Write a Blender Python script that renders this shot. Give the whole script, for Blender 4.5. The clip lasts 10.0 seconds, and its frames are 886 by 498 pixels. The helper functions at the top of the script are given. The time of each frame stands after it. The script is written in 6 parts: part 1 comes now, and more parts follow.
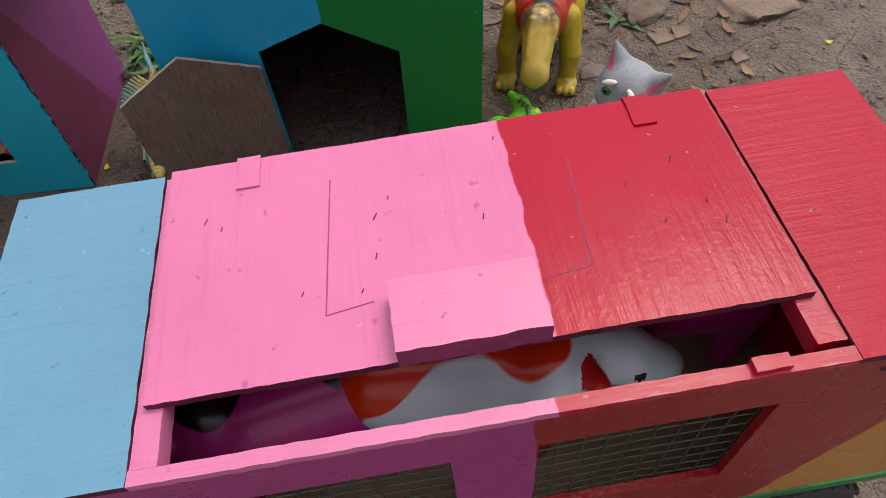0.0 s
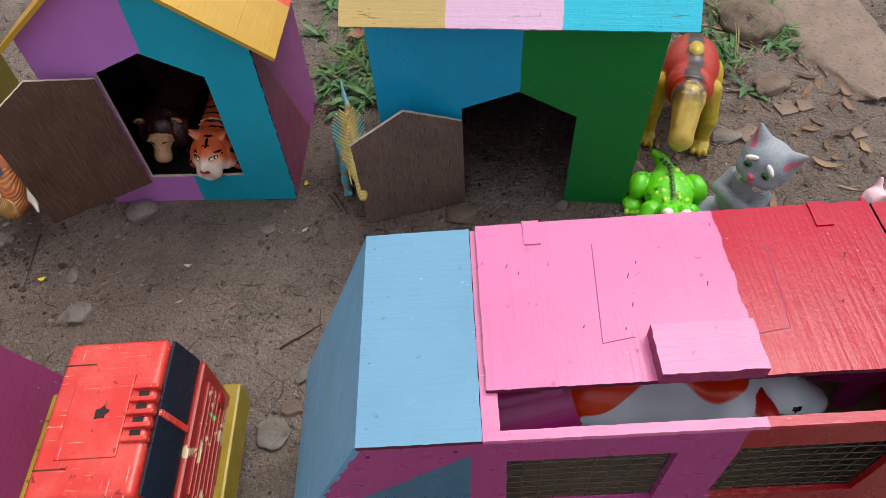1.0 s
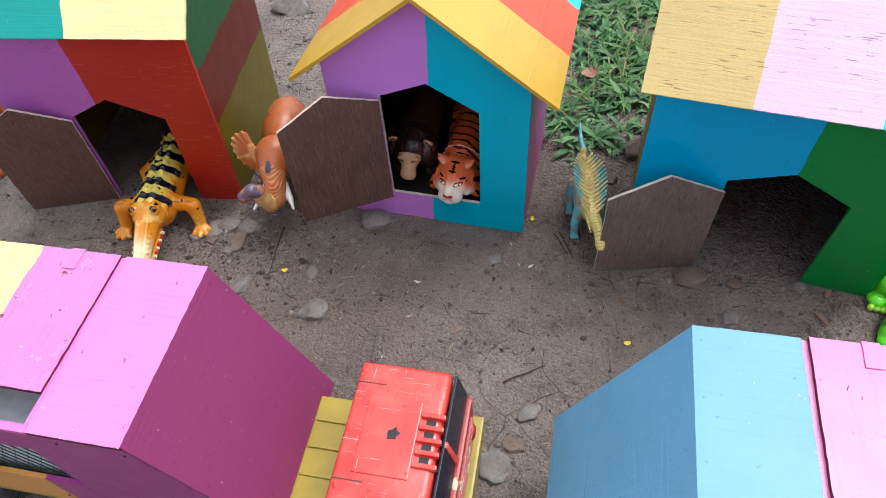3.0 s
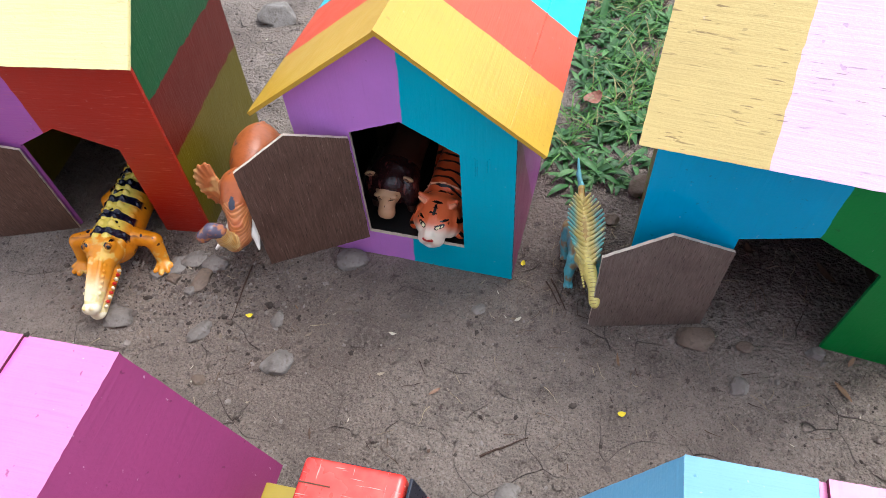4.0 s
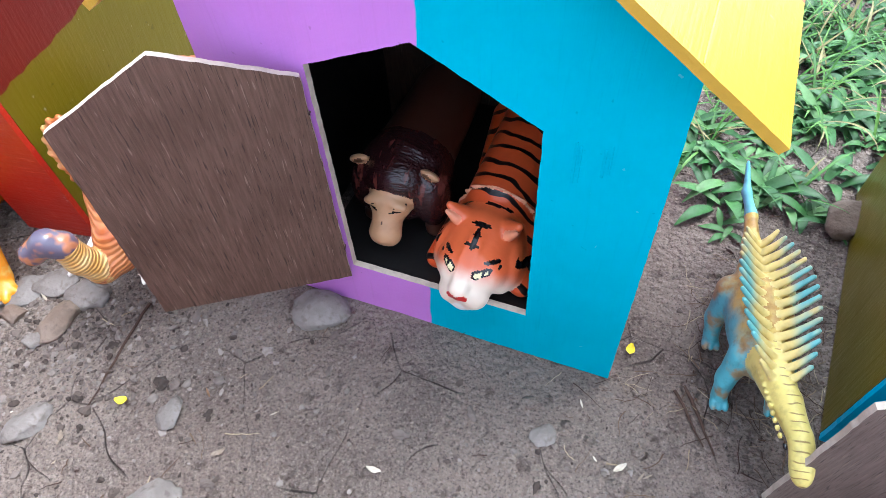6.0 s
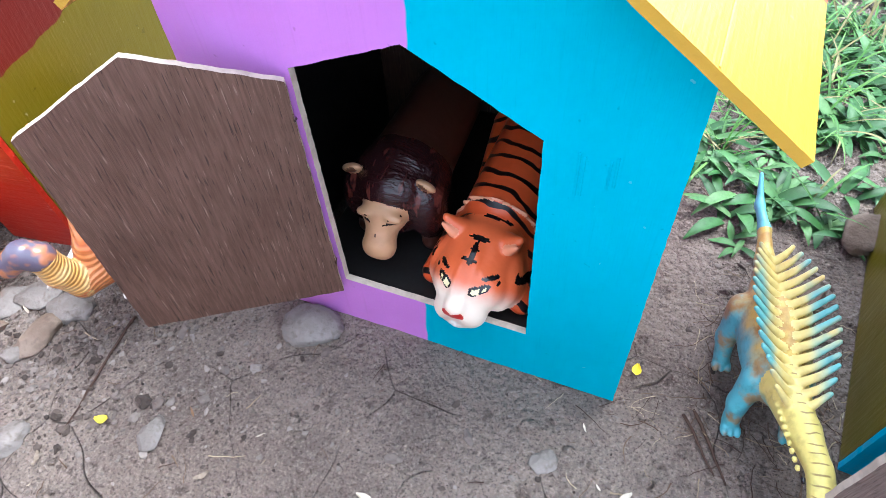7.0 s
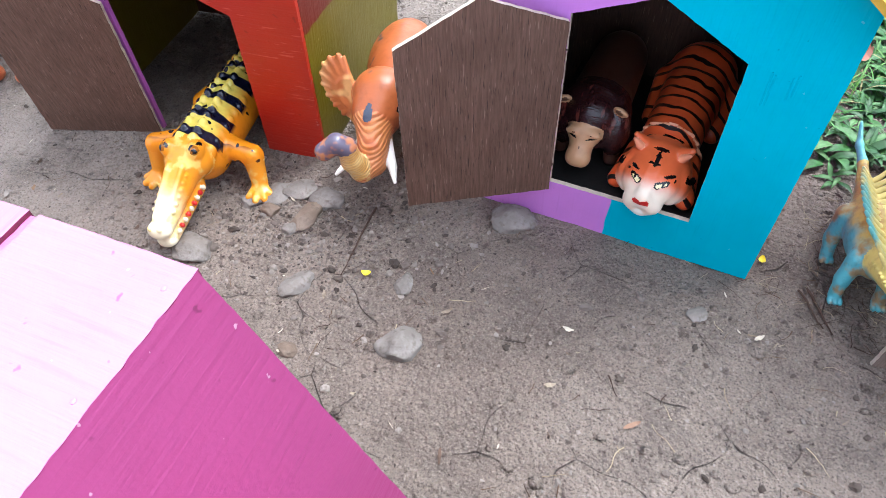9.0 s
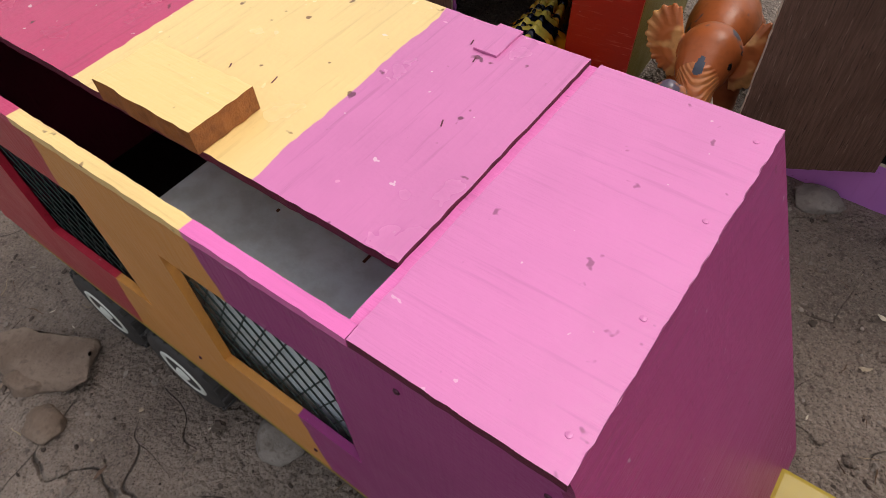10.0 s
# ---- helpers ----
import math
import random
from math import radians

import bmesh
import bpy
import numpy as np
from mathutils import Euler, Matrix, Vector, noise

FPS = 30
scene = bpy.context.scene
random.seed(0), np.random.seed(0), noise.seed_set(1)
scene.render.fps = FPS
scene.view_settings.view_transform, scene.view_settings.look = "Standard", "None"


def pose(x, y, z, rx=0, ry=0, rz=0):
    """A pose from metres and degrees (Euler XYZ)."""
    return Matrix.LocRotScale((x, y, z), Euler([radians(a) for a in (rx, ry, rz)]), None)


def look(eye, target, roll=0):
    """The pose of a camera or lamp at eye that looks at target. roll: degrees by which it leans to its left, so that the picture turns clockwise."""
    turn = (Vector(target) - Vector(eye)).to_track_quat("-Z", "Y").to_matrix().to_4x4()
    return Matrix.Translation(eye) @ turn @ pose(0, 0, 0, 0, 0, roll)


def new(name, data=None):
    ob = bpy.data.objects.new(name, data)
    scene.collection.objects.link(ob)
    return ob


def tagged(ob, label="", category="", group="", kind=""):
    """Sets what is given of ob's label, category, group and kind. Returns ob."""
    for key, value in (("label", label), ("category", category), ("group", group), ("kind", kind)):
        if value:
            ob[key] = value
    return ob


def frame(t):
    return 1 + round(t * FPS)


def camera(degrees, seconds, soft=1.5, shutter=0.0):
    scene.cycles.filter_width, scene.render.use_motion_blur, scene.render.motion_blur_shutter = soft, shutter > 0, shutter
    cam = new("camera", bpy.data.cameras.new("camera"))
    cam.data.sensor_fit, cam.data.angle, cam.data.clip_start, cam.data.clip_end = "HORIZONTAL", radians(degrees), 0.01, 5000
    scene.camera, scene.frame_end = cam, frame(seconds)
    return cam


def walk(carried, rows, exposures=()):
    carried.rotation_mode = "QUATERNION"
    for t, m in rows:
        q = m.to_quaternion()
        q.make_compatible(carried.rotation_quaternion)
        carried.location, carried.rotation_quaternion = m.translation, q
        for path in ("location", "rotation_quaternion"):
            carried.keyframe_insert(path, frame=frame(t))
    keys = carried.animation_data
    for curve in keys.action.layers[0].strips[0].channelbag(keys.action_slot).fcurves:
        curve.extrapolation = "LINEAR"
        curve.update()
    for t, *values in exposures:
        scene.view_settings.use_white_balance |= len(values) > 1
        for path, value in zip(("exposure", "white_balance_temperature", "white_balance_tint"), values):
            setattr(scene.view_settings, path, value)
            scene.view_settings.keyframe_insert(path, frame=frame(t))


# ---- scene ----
cam = camera(67.9, 10.0, 0.8)
PATH = [
    (0, (0.071, 0.128, 0.605), (0.302, 1.29, -1.007), -4.2),
    (0.2, (0.051, 0.108, 0.641), (0.276, 1.295, -0.953), -4.6),
    (0.5, (0.015, 0.088, 0.698), (0.227, 1.255, -0.913), -4.6),
    (1, (-0.073, 0.089, 0.747), (0.013, 1.292, -0.849), -4.3),
    (1.5, (-0.155, 0.123, 0.791), (-0.19, 1.332, -0.802), -4.7),
    (2, (-0.224, 0.115, 0.804), (-0.335, 1.326, -0.784), -4.9),
    (2.5, (-0.263, 0.112, 0.821), (-0.44, 1.324, -0.761), -5.1),
    (2.7, (-0.265, 0.114, 0.815), (-0.455, 1.327, -0.764), -5.1),
    (4, (-0.223, 0.251, 0.776), (-0.473, 1.439, -0.814), -5.9),
    (4.5, (-0.223, 0.33, 0.715), (-0.52, 1.516, -0.868), -5.3),
    (5, (-0.252, 0.434, 0.606), (-0.592, 1.598, -0.985), -5.4),
    (6.5, (-0.29, 0.562, 0.445), (-0.65, 1.714, -1.15), -5.2),
    (7, (-0.287, 0.566, 0.446), (-0.662, 1.733, -1.135), -5.3),
    (7.5, (-0.295, 0.568, 0.459), (-0.664, 1.733, -1.124), -4.9),
    (8, (-0.314, 0.537, 0.479), (-0.69, 1.706, -1.1), -5.1),
    (8.5, (-0.342, 0.458, 0.5), (-0.724, 1.643, -1.066), -4.5),
    (9, (-0.389, 0.346, 0.534), (-0.822, 1.511, -1.033), -4.0),
    (9.5, (-0.471, 0.252, 0.536), (-1.023, 1.363, -1.033), -3.8),
    (9.6, (-0.488, 0.243, 0.535), (-1.062, 1.32, -1.05), -3.4),
    (9.8, (-0.517, 0.229, 0.528), (-1.138, 1.288, -1.052), -3.3),
    (10, (-0.538, 0.223, 0.514), (-1.266, 1.248, -1.041), -5.1),
]
EXPOSURES = [(0, 0.4, 6900, 11), (0.5, 0.4, 6900, 11), (1, 0.6, 6700, 10), (1.5, 0.8, 6400, 9), (2, 1.0, 6200, 8), (2.5, 1.1, 6100, 8), (4.5, 1.45, 5900, 7), (6.5, 2.35, 5550, 5), (7.5, 2.4, 5550, 5), (8.5, 2.3, 5550, 5), (9, 2.1, 5700, 5), (9.5, 0.7, 6300, 8), (10, 0.4, 6900, 11)]
walk(cam, [(t, look(eye, target, roll)) for t, eye, target, roll in PATH], EXPOSURES)

# ---- world, sun, exposure ----
world = bpy.data.worlds.new("overcast_sky")
scene.world = world
world.use_nodes = True
_nt = world.node_tree
_bg = _nt.nodes["Background"]
_sky = _nt.nodes.new("ShaderNodeTexSky")
_sky.sky_type = "NISHITA"
_sky.sun_disc = False
_sky.sun_elevation, _sky.sun_rotation = radians(70), radians(50)
_sky.air_density, _sky.dust_density, _sky.ozone_density = 1.2, 4.0, 1.5
_grey = _nt.nodes.new("ShaderNodeHueSaturation")
_grey.inputs["Saturation"].default_value = 0.4
_nt.links.new(_sky.outputs[0], _grey.inputs["Color"])
_nt.links.new(_grey.outputs[0], _bg.inputs[0])
_bg.inputs[1].default_value = 0.15
sun = new("sun", bpy.data.lights.new("sun", "SUN"))
sun.data.energy, sun.data.angle, sun.data.color = 0.5, radians(16), (1.0, 0.985, 0.95)
sun.matrix_world = look((1.1, 0.9, 2.4), (0, 0, 0))


# ---- materials ----
def lin(r, g, b, k=1.0):
    """Linear colour from 8-bit display values."""
    f = lambda v: ((v / 255 + 0.055) / 1.055) ** 2.4 if v > 10 else v / 255 / 12.92
    return (f(r) * k, f(g) * k, f(b) * k, 1.0)


class Shade:
    """A small builder of node materials."""

    def __init__(self, name, rough=0.5, spec=0.5, metal=0.0):
        self.m = bpy.data.materials.new(name)
        self.m.use_nodes = True
        self.t = self.m.node_tree
        self.p = self.t.nodes["Principled BSDF"]
        self.p.inputs["Roughness"].default_value = rough
        self.p.inputs["Specular IOR Level"].default_value = spec
        self.p.inputs["Metallic"].default_value = metal
        self.co = self.t.nodes.new("ShaderNodeTexCoord").outputs["Object"]

    def put(self, socket, value):
        if isinstance(value, bpy.types.NodeSocket):
            self.t.links.new(value, socket)
        else:
            socket.default_value = value

    def math(self, op, a, b=0.0, c=0.0):
        n = self.t.nodes.new("ShaderNodeMath")
        n.operation = op
        for i, v in enumerate((a, b, c)):
            self.put(n.inputs[i], v)
        return n.outputs[0]

    def stretch(self, sx, sy, sz, turn=(0, 0, 0)):
        n = self.t.nodes.new("ShaderNodeMapping")
        n.inputs["Scale"].default_value = (sx, sy, sz)
        n.inputs["Rotation"].default_value = [radians(a) for a in turn]
        self.t.links.new(self.co, n.inputs[0])
        return n.outputs[0]

    def noise(self, scale, detail=3.0, rough=0.55, at=None):
        n = self.t.nodes.new("ShaderNodeTexNoise")
        n.inputs["Scale"].default_value, n.inputs["Detail"].default_value, n.inputs["Roughness"].default_value = scale, detail, rough
        self.t.links.new(at or self.co, n.inputs["Vector"])
        return n.outputs["Fac"]

    def cells(self, scale, at=None, feature="F1"):
        n = self.t.nodes.new("ShaderNodeTexVoronoi")
        n.feature = feature
        n.inputs["Scale"].default_value = scale
        self.t.links.new(at or self.co, n.inputs["Vector"])
        return n.outputs["Distance"]

    def ramp(self, x, lo, hi):
        n = self.t.nodes.new("ShaderNodeMapRange")
        n.interpolation_type = "SMOOTHSTEP"
        self.put(n.inputs[0], x)
        n.inputs[1].default_value, n.inputs[2].default_value = lo, hi
        return n.outputs[0]

    def mix(self, f, a, b, how="MIX"):
        n = self.t.nodes.new("ShaderNodeMix")
        n.data_type, n.blend_type = "RGBA", how
        self.put(n.inputs[0], f)
        self.put(n.inputs[6], a)
        self.put(n.inputs[7], b)
        return n.outputs[2]

    def axis(self, nx, ny, nz):
        n = self.t.nodes.new("ShaderNodeVectorMath")
        n.operation = "DOT_PRODUCT"
        self.t.links.new(self.co, n.inputs[0])
        n.inputs[1].default_value = (nx, ny, nz)
        return n.outputs["Value"]

    def bump(self, h, strength=0.3, dist=0.001):
        n = self.t.nodes.new("ShaderNodeBump")
        n.inputs["Strength"].default_value, n.inputs["Distance"].default_value = strength, dist
        self.put(n.inputs["Height"], h)
        self.t.links.new(n.outputs[0], self.p.inputs["Normal"])

    def done(self, colour, rough=None):
        self.put(self.p.inputs["Base Color"], colour)
        if rough is not None:
            self.put(self.p.inputs["Roughness"], rough)
        return self.m


def painted(name, base, zones=(), grain="z", rough=0.38, wob=0.003, wear=0.35, spec=0.5, streak=0.0, streak_colour=(0.16, 0.09, 0.03, 1), relief=0.45):
    """Brushed enamel on plywood. zones: (colour, [(nx, ny, nz, d), ...]) laid over the base where every nx*x+ny*y+nz*z+d is positive."""
    s = Shade(name, rough, spec)
    wobble = s.math("MULTIPLY_ADD", s.noise(45, 2), 2 * wob, -wob)
    col = base
    for c, rules in zones:
        f = 1.0
        for nx, ny, nz, d in rules:
            v = s.math("ADD", s.math("ADD", s.axis(nx, ny, nz), wobble), d)
            g = s.ramp(v, -0.0006, 0.0006)
            f = g if f == 1.0 else s.math("MULTIPLY", f, g)
        col = s.mix(f, col, c)
    k = {"x": (14, 260, 260), "y": (260, 14, 260), "z": (260, 260, 14)}[grain]
    fib = s.noise(1.0, 4, 0.6, s.stretch(*k))
    big = s.noise(9, 4, 0.6)
    specks = s.ramp(s.noise(120, 2, 0.5), 0.70, 0.76)
    col = s.mix(s.math("MULTIPLY", s.ramp(big, 0.35, 0.75), 0.26), col, s.mix(1.0, col, (0.62, 0.6, 0.62, 1), "MULTIPLY"))
    col = s.mix(s.math("MULTIPLY", s.ramp(fib, 0.55, 0.72), 0.28 * wear), col, s.mix(1.0, col, (0.45, 0.4, 0.42, 1), "MULTIPLY"))
    col = s.mix(s.math("MULTIPLY", specks, wear), col, s.mix(1.0, col, (0.22, 0.15, 0.16, 1), "MULTIPLY"))
    pale = s.ramp(s.noise(150, 2, 0.5, s.stretch(1.0, 1.13, 0.91)), 0.735, 0.76)
    col = s.mix(s.math("MULTIPLY", pale, 0.45 * wear), col, (0.8, 0.74, 0.76, 1))
    if streak:
        k2 = {"x": (40, 420, 420), "y": (420, 40, 420), "z": (420, 420, 40)}[grain]
        patch = s.ramp(s.noise(14, 2), 0.42, 0.62)
        st = s.math("MULTIPLY", s.ramp(s.noise(1.0, 2, 0.5, s.stretch(*k2)), 0.62, 0.68), patch)
        col = s.mix(s.math("MULTIPLY", st, streak), col, streak_colour)
    h = s.math("ADD", s.math("MULTIPLY", fib, 1.0), s.math("ADD", s.math("MULTIPLY", s.noise(70, 3), 0.6), s.math("MULTIPLY", s.noise(320, 2), 0.35)))
    s.bump(h, relief, 0.0013)
    r = s.math("MULTIPLY_ADD", s.noise(35, 3), 0.22, rough - 0.15)
    return s.done(col, r)


def raw_ply(name, a, b, grain="z"):
    """Bare plywood: fine dark pores, thin pale fibres and broad soft stains."""
    s = Shade(name, 0.62, 0.3)
    k = {"x": (34, 520, 520), "z": (520, 520, 34)}[grain]
    fib = s.noise(1.0, 5, 0.65, s.stretch(*k))
    pale = s.noise(1.0, 2, 0.5, s.stretch(*[v * 1.5 for v in k], (0, 2, 0)))
    pore = s.noise(1.0, 2, 0.5, s.stretch(*[v * 1.9 for v in k]))
    col = s.mix(s.ramp(fib, 0.3, 0.7), a, b)
    col = s.mix(s.math("MULTIPLY", s.ramp(s.noise(16, 4, 0.6), 0.40, 0.72), 0.5), col, s.mix(1.0, col, (0.55, 0.5, 0.48, 1), "MULTIPLY"))
    col = s.mix(s.math("MULTIPLY", s.ramp(pore, 0.40, 0.30), 0.7), col, lin(44, 30, 25))
    col = s.mix(s.math("MULTIPLY", s.ramp(pale, 0.64, 0.74), 0.38), col, lin(172, 146, 128))
    s.bump(s.math("ADD", fib, s.math("ADD", pore, pale)), 0.6, 0.0008)
    return s.done(col)


def plain(name, colour, rough=0.4, var=0.25, scale=30, bump=0.25, spec=0.5, metal=0.0):
    s = Shade(name, rough, spec, metal)
    n = s.noise(scale, 4, 0.6)
    n2 = s.noise(scale * 7, 3)
    col = s.mix(s.math("MULTIPLY", s.ramp(n, 0.35, 0.7), var), colour, s.mix(1.0, colour, (0.45, 0.42, 0.4, 1), "MULTIPLY"))
    s.bump(s.math("ADD", n, s.math("MULTIPLY", n2, 0.5)), bump, 0.0012)
    return s.done(col, s.math("MULTIPLY_ADD", n2, 0.2, rough - 0.1))


def toy(name, base, layers=(), rough=0.3, ridges=0.0, grime=0.2, scale=90):
    """Painted vinyl. layers: (colour, function of the builder giving the mask)."""
    s = Shade(name, rough, 0.5)
    col = base
    for c, f in layers:
        col = s.mix(f(s), col, c)
    n = s.noise(scale, 3)
    col = s.mix(s.math("MULTIPLY", s.ramp(n, 0.45, 0.75), grime), col, s.mix(1.0, col, (0.35, 0.3, 0.28, 1), "MULTIPLY"))
    h = n
    if ridges:
        h = s.math("ADD", n, s.math("MULTIPLY", s.noise(1.0, 2, 0.5, s.stretch(60, 500, 500)), ridges))
    s.bump(h, 0.4, 0.0012)
    return s.done(col)


def spots(scale, lo, hi, at=None):
    return lambda s: s.ramp(s.noise(scale, 1.5, 0.45, s.stretch(*at) if at else None), lo, hi)


def bands(ny, nz, freq, lo, hi, warp=0.012, nx=0.0, warp_scale=35):
    """Warped stripes across a direction."""
    def f(s):
        v = s.math("ADD", s.axis(nx, ny, nz), s.math("MULTIPLY_ADD", s.noise(warp_scale, 2), 2 * warp, -warp))
        return s.ramp(s.math("SINE", s.math("MULTIPLY", v, freq)), lo, hi)
    return f


def above(nx, ny, nz, d, soft=0.012, warp=0.02, scale=60):
    def f(s):
        v = s.math("ADD", s.axis(nx, ny, nz), s.math("MULTIPLY_ADD", s.noise(scale, 3), 2 * warp, d - warp))
        return s.ramp(v, -soft, soft)
    return f


# paints
PINK, RED, BLUE = lin(218, 120, 164), lin(176, 3, 46), lin(106, 154, 182)
MAGENTA, CREAM, ROSE = lin(202, 114, 166), lin(232, 198, 132), lin(184, 52, 96)
YELLOW, ORANGE, CYAN = lin(198, 156, 54), lin(222, 72, 38), lin(24, 198, 220)
SKY, PURPLE = lin(0, 178, 204), lin(202, 130, 214)


# ---- building helpers ----
def part(name, bm, material, parent=None, label="", smooth=False):
    me = bpy.data.meshes.new(name)
    bm.to_mesh(me)
    bm.free()
    for m in material if isinstance(material, (list, tuple)) else (material,):
        me.materials.append(m)
    if smooth:
        me.polygons.foreach_set("use_smooth", [True] * len(me.polygons))
    ob = new(name, me)
    if parent is not None:
        ob.parent = parent
    return tagged(ob, label=label)


def holder(name, m, label, category, group=""):
    ob = new(name)
    ob.matrix_world = m
    ob.empty_display_size = 0.05
    return tagged(ob, label, category, group)


def rough_loop(pts, step=0.005, amp=0.0003, seed=1):
    """The loop's points, with its sides cut into short runs that wander a little, as a hand saw leaves them."""
    rnd = random.Random(seed)
    out = []
    for (ax, ay), (bx, by) in zip(pts, pts[1:] + pts[:1]):
        n = max(1, int(math.hypot(bx - ax, by - ay) / step))
        for i in range(n):
            f = i / n
            j = amp if i else amp * 0.3
            out.append((ax + (bx - ax) * f + rnd.uniform(-j, j), ay + (by - ay) * f + rnd.uniform(-j, j)))
    return out


def board(loops, thick, m=None, warp=None, amp=0.00025, seed=1, edge_slot=0, back_slot=0, hole_slot=None):
    """A sawn board: the first loop is its outline in x and z, the others are holes. It lies from y = 0 back to y = thick."""
    bm = bmesh.new()
    rims, edges = [], []
    for k, pts in enumerate(loops):
        pts = rough_loop(list(pts), amp=amp, seed=seed + k)
        a = [bm.verts.new((x, 0, z)) for x, z in pts]
        edges += [bm.edges.new((a[i], a[(i + 1) % len(a)])) for i in range(len(a))]
        rims.append(a)
    fill = bmesh.ops.triangle_fill(bm, use_beauty=True, edges=edges, normal=(0, -1, 0))
    tris = [f for f in fill["geom"] if isinstance(f, bmesh.types.BMFace)]
    twin = {v: bm.verts.new((v.co.x, thick, v.co.z)) for a in rims for v in a}
    for f in tris:
        bm.faces.new([twin[v] for v in reversed(f.verts)]).material_index = back_slot
    for n_rim, a in enumerate(rims):
        for i in range(len(a)):
            b, c = a[i], a[(i + 1) % len(a)]
            f = bm.faces.new((b, c, twin[c], twin[b]))
            f.material_index = hole_slot if n_rim and hole_slot is not None else edge_slot
    bmesh.ops.recalc_face_normals(bm, faces=bm.faces)
    if m is not None:
        bm.transform(m)
        if m.determinant() < 0:
            bmesh.ops.reverse_faces(bm, faces=bm.faces)
    if warp:
        for v in bm.verts:
            v.co = warp(v.co)
    return bm


def rect(x0, z0, x1, z1):
    return [(x0, z0), (x1, z0), (x1, z1), (x0, z1)]


FLAT = Matrix(((1, 0, 0, 0), (0, 0, 1, 0), (0, -1, 0, 0), (0, 0, 0, 1)))  # board's z becomes y, its depth goes down


def block(x0, y0, z0, x1, y1, z1, bevel=0.0, seg=2):
    bm = bmesh.new()
    bmesh.ops.create_cube(bm, size=1.0)
    for v in bm.verts:
        v.co = Vector(((x0 + x1) / 2 + v.co.x * (x1 - x0), (y0 + y1) / 2 + v.co.y * (y1 - y0), (z0 + z1) / 2 + v.co.z * (z1 - z0)))
    if bevel:
        bmesh.ops.bevel(bm, geom=bm.edges[:], offset=bevel, segments=seg, affect="EDGES", profile=0.6)
    return bm


def join(bms):
    out = bmesh.new()
    tmp = bpy.data.meshes.new("tmp")
    for b in bms:
        b.to_mesh(tmp)
        b.free()
        out.from_mesh(tmp)
    bpy.data.meshes.remove(tmp)
    return out


def rods(pairs, r, sides=5):
    """Thin straight rods between pairs of places, as arrays."""
    vs, fs = [], []
    for a, b in pairs:
        a, b = Vector(a), Vector(b)
        q = (b - a).to_track_quat("Z", "Y").to_matrix()
        n = len(vs)
        for p in (a, b):
            for i in range(sides):
                w = 2 * math.pi * i / sides
                vs.append(p + q @ Vector((r * math.cos(w), r * math.sin(w), 0)))
        fs += [(n + i, n + (i + 1) % sides, n + sides + (i + 1) % sides, n + sides + i) for i in range(sides)]
    bm = bmesh.new()
    bv = [bm.verts.new(v) for v in vs]
    for f in fs:
        bm.faces.new([bv[i] for i in f])
    return bm


def lathe(profile, n=28, axis="y"):
    """A turned body: profile of (radius, height) along the axis."""
    bm = bmesh.new()
    rings = []
    for r, h in profile:
        ring = []
        for i in range(n):
            w = 2 * math.pi * i / n
            c, s = r * math.cos(w), r * math.sin(w)
            ring.append(bm.verts.new((c, h, s) if axis == "y" else (c, s, h)))
        rings.append(ring)
    for a, b in zip(rings, rings[1:]):
        for i in range(n):
            bm.faces.new((a[i], a[(i + 1) % n], b[(i + 1) % n], b[i]))
    bm.faces.new(rings[0])
    bm.faces.new(rings[-1])
    bmesh.ops.recalc_face_normals(bm, faces=bm.faces)
    return bm


# ---- moulded toys: blended round bodies, meshed on a fine grid ----
def seg(a, b, ra, rb=None, slot=0, k=1.0):
    return ("s", np.array(a, float), np.array(b, float), ra, ra if rb is None else rb, slot, k)


def egg(c, r, turn=(0, 0, 0), slot=0, k=1.0):
    rot = np.array(Euler([radians(a) for a in turn]).to_matrix())
    return ("e", np.array(c, float), np.array(r, float), rot, None, slot, k)


def mirror(*prims):
    out = []
    for p in prims:
        out.append(p)
        f = np.array((-1, 1, 1))
        if p[0] == "s":
            out.append(("s", p[1] * f, p[2] * f, *p[3:]))
        else:
            d = np.diag(f)
            out.append(("e", p[1] * f, p[2], d @ p[3] @ d, *p[4:]))
    return out


def dist(p, pts):
    if p[0] == "s":
        a, b = p[1], p[2]
        ab = b - a
        t = np.clip(((pts - a) @ ab) / max(ab @ ab, 1e-12), 0, 1)
        return np.linalg.norm(pts - a - t[..., None] * ab, axis=-1) - (p[3] + (p[4] - p[3]) * t)
    q = (pts - p[1]) @ p[3]
    k0 = np.linalg.norm(q / p[2], axis=-1)
    k1 = np.linalg.norm(q / (p[2] ** 2), axis=-1)
    return k0 * (k0 - 1.0) / np.maximum(k1, 1e-9)


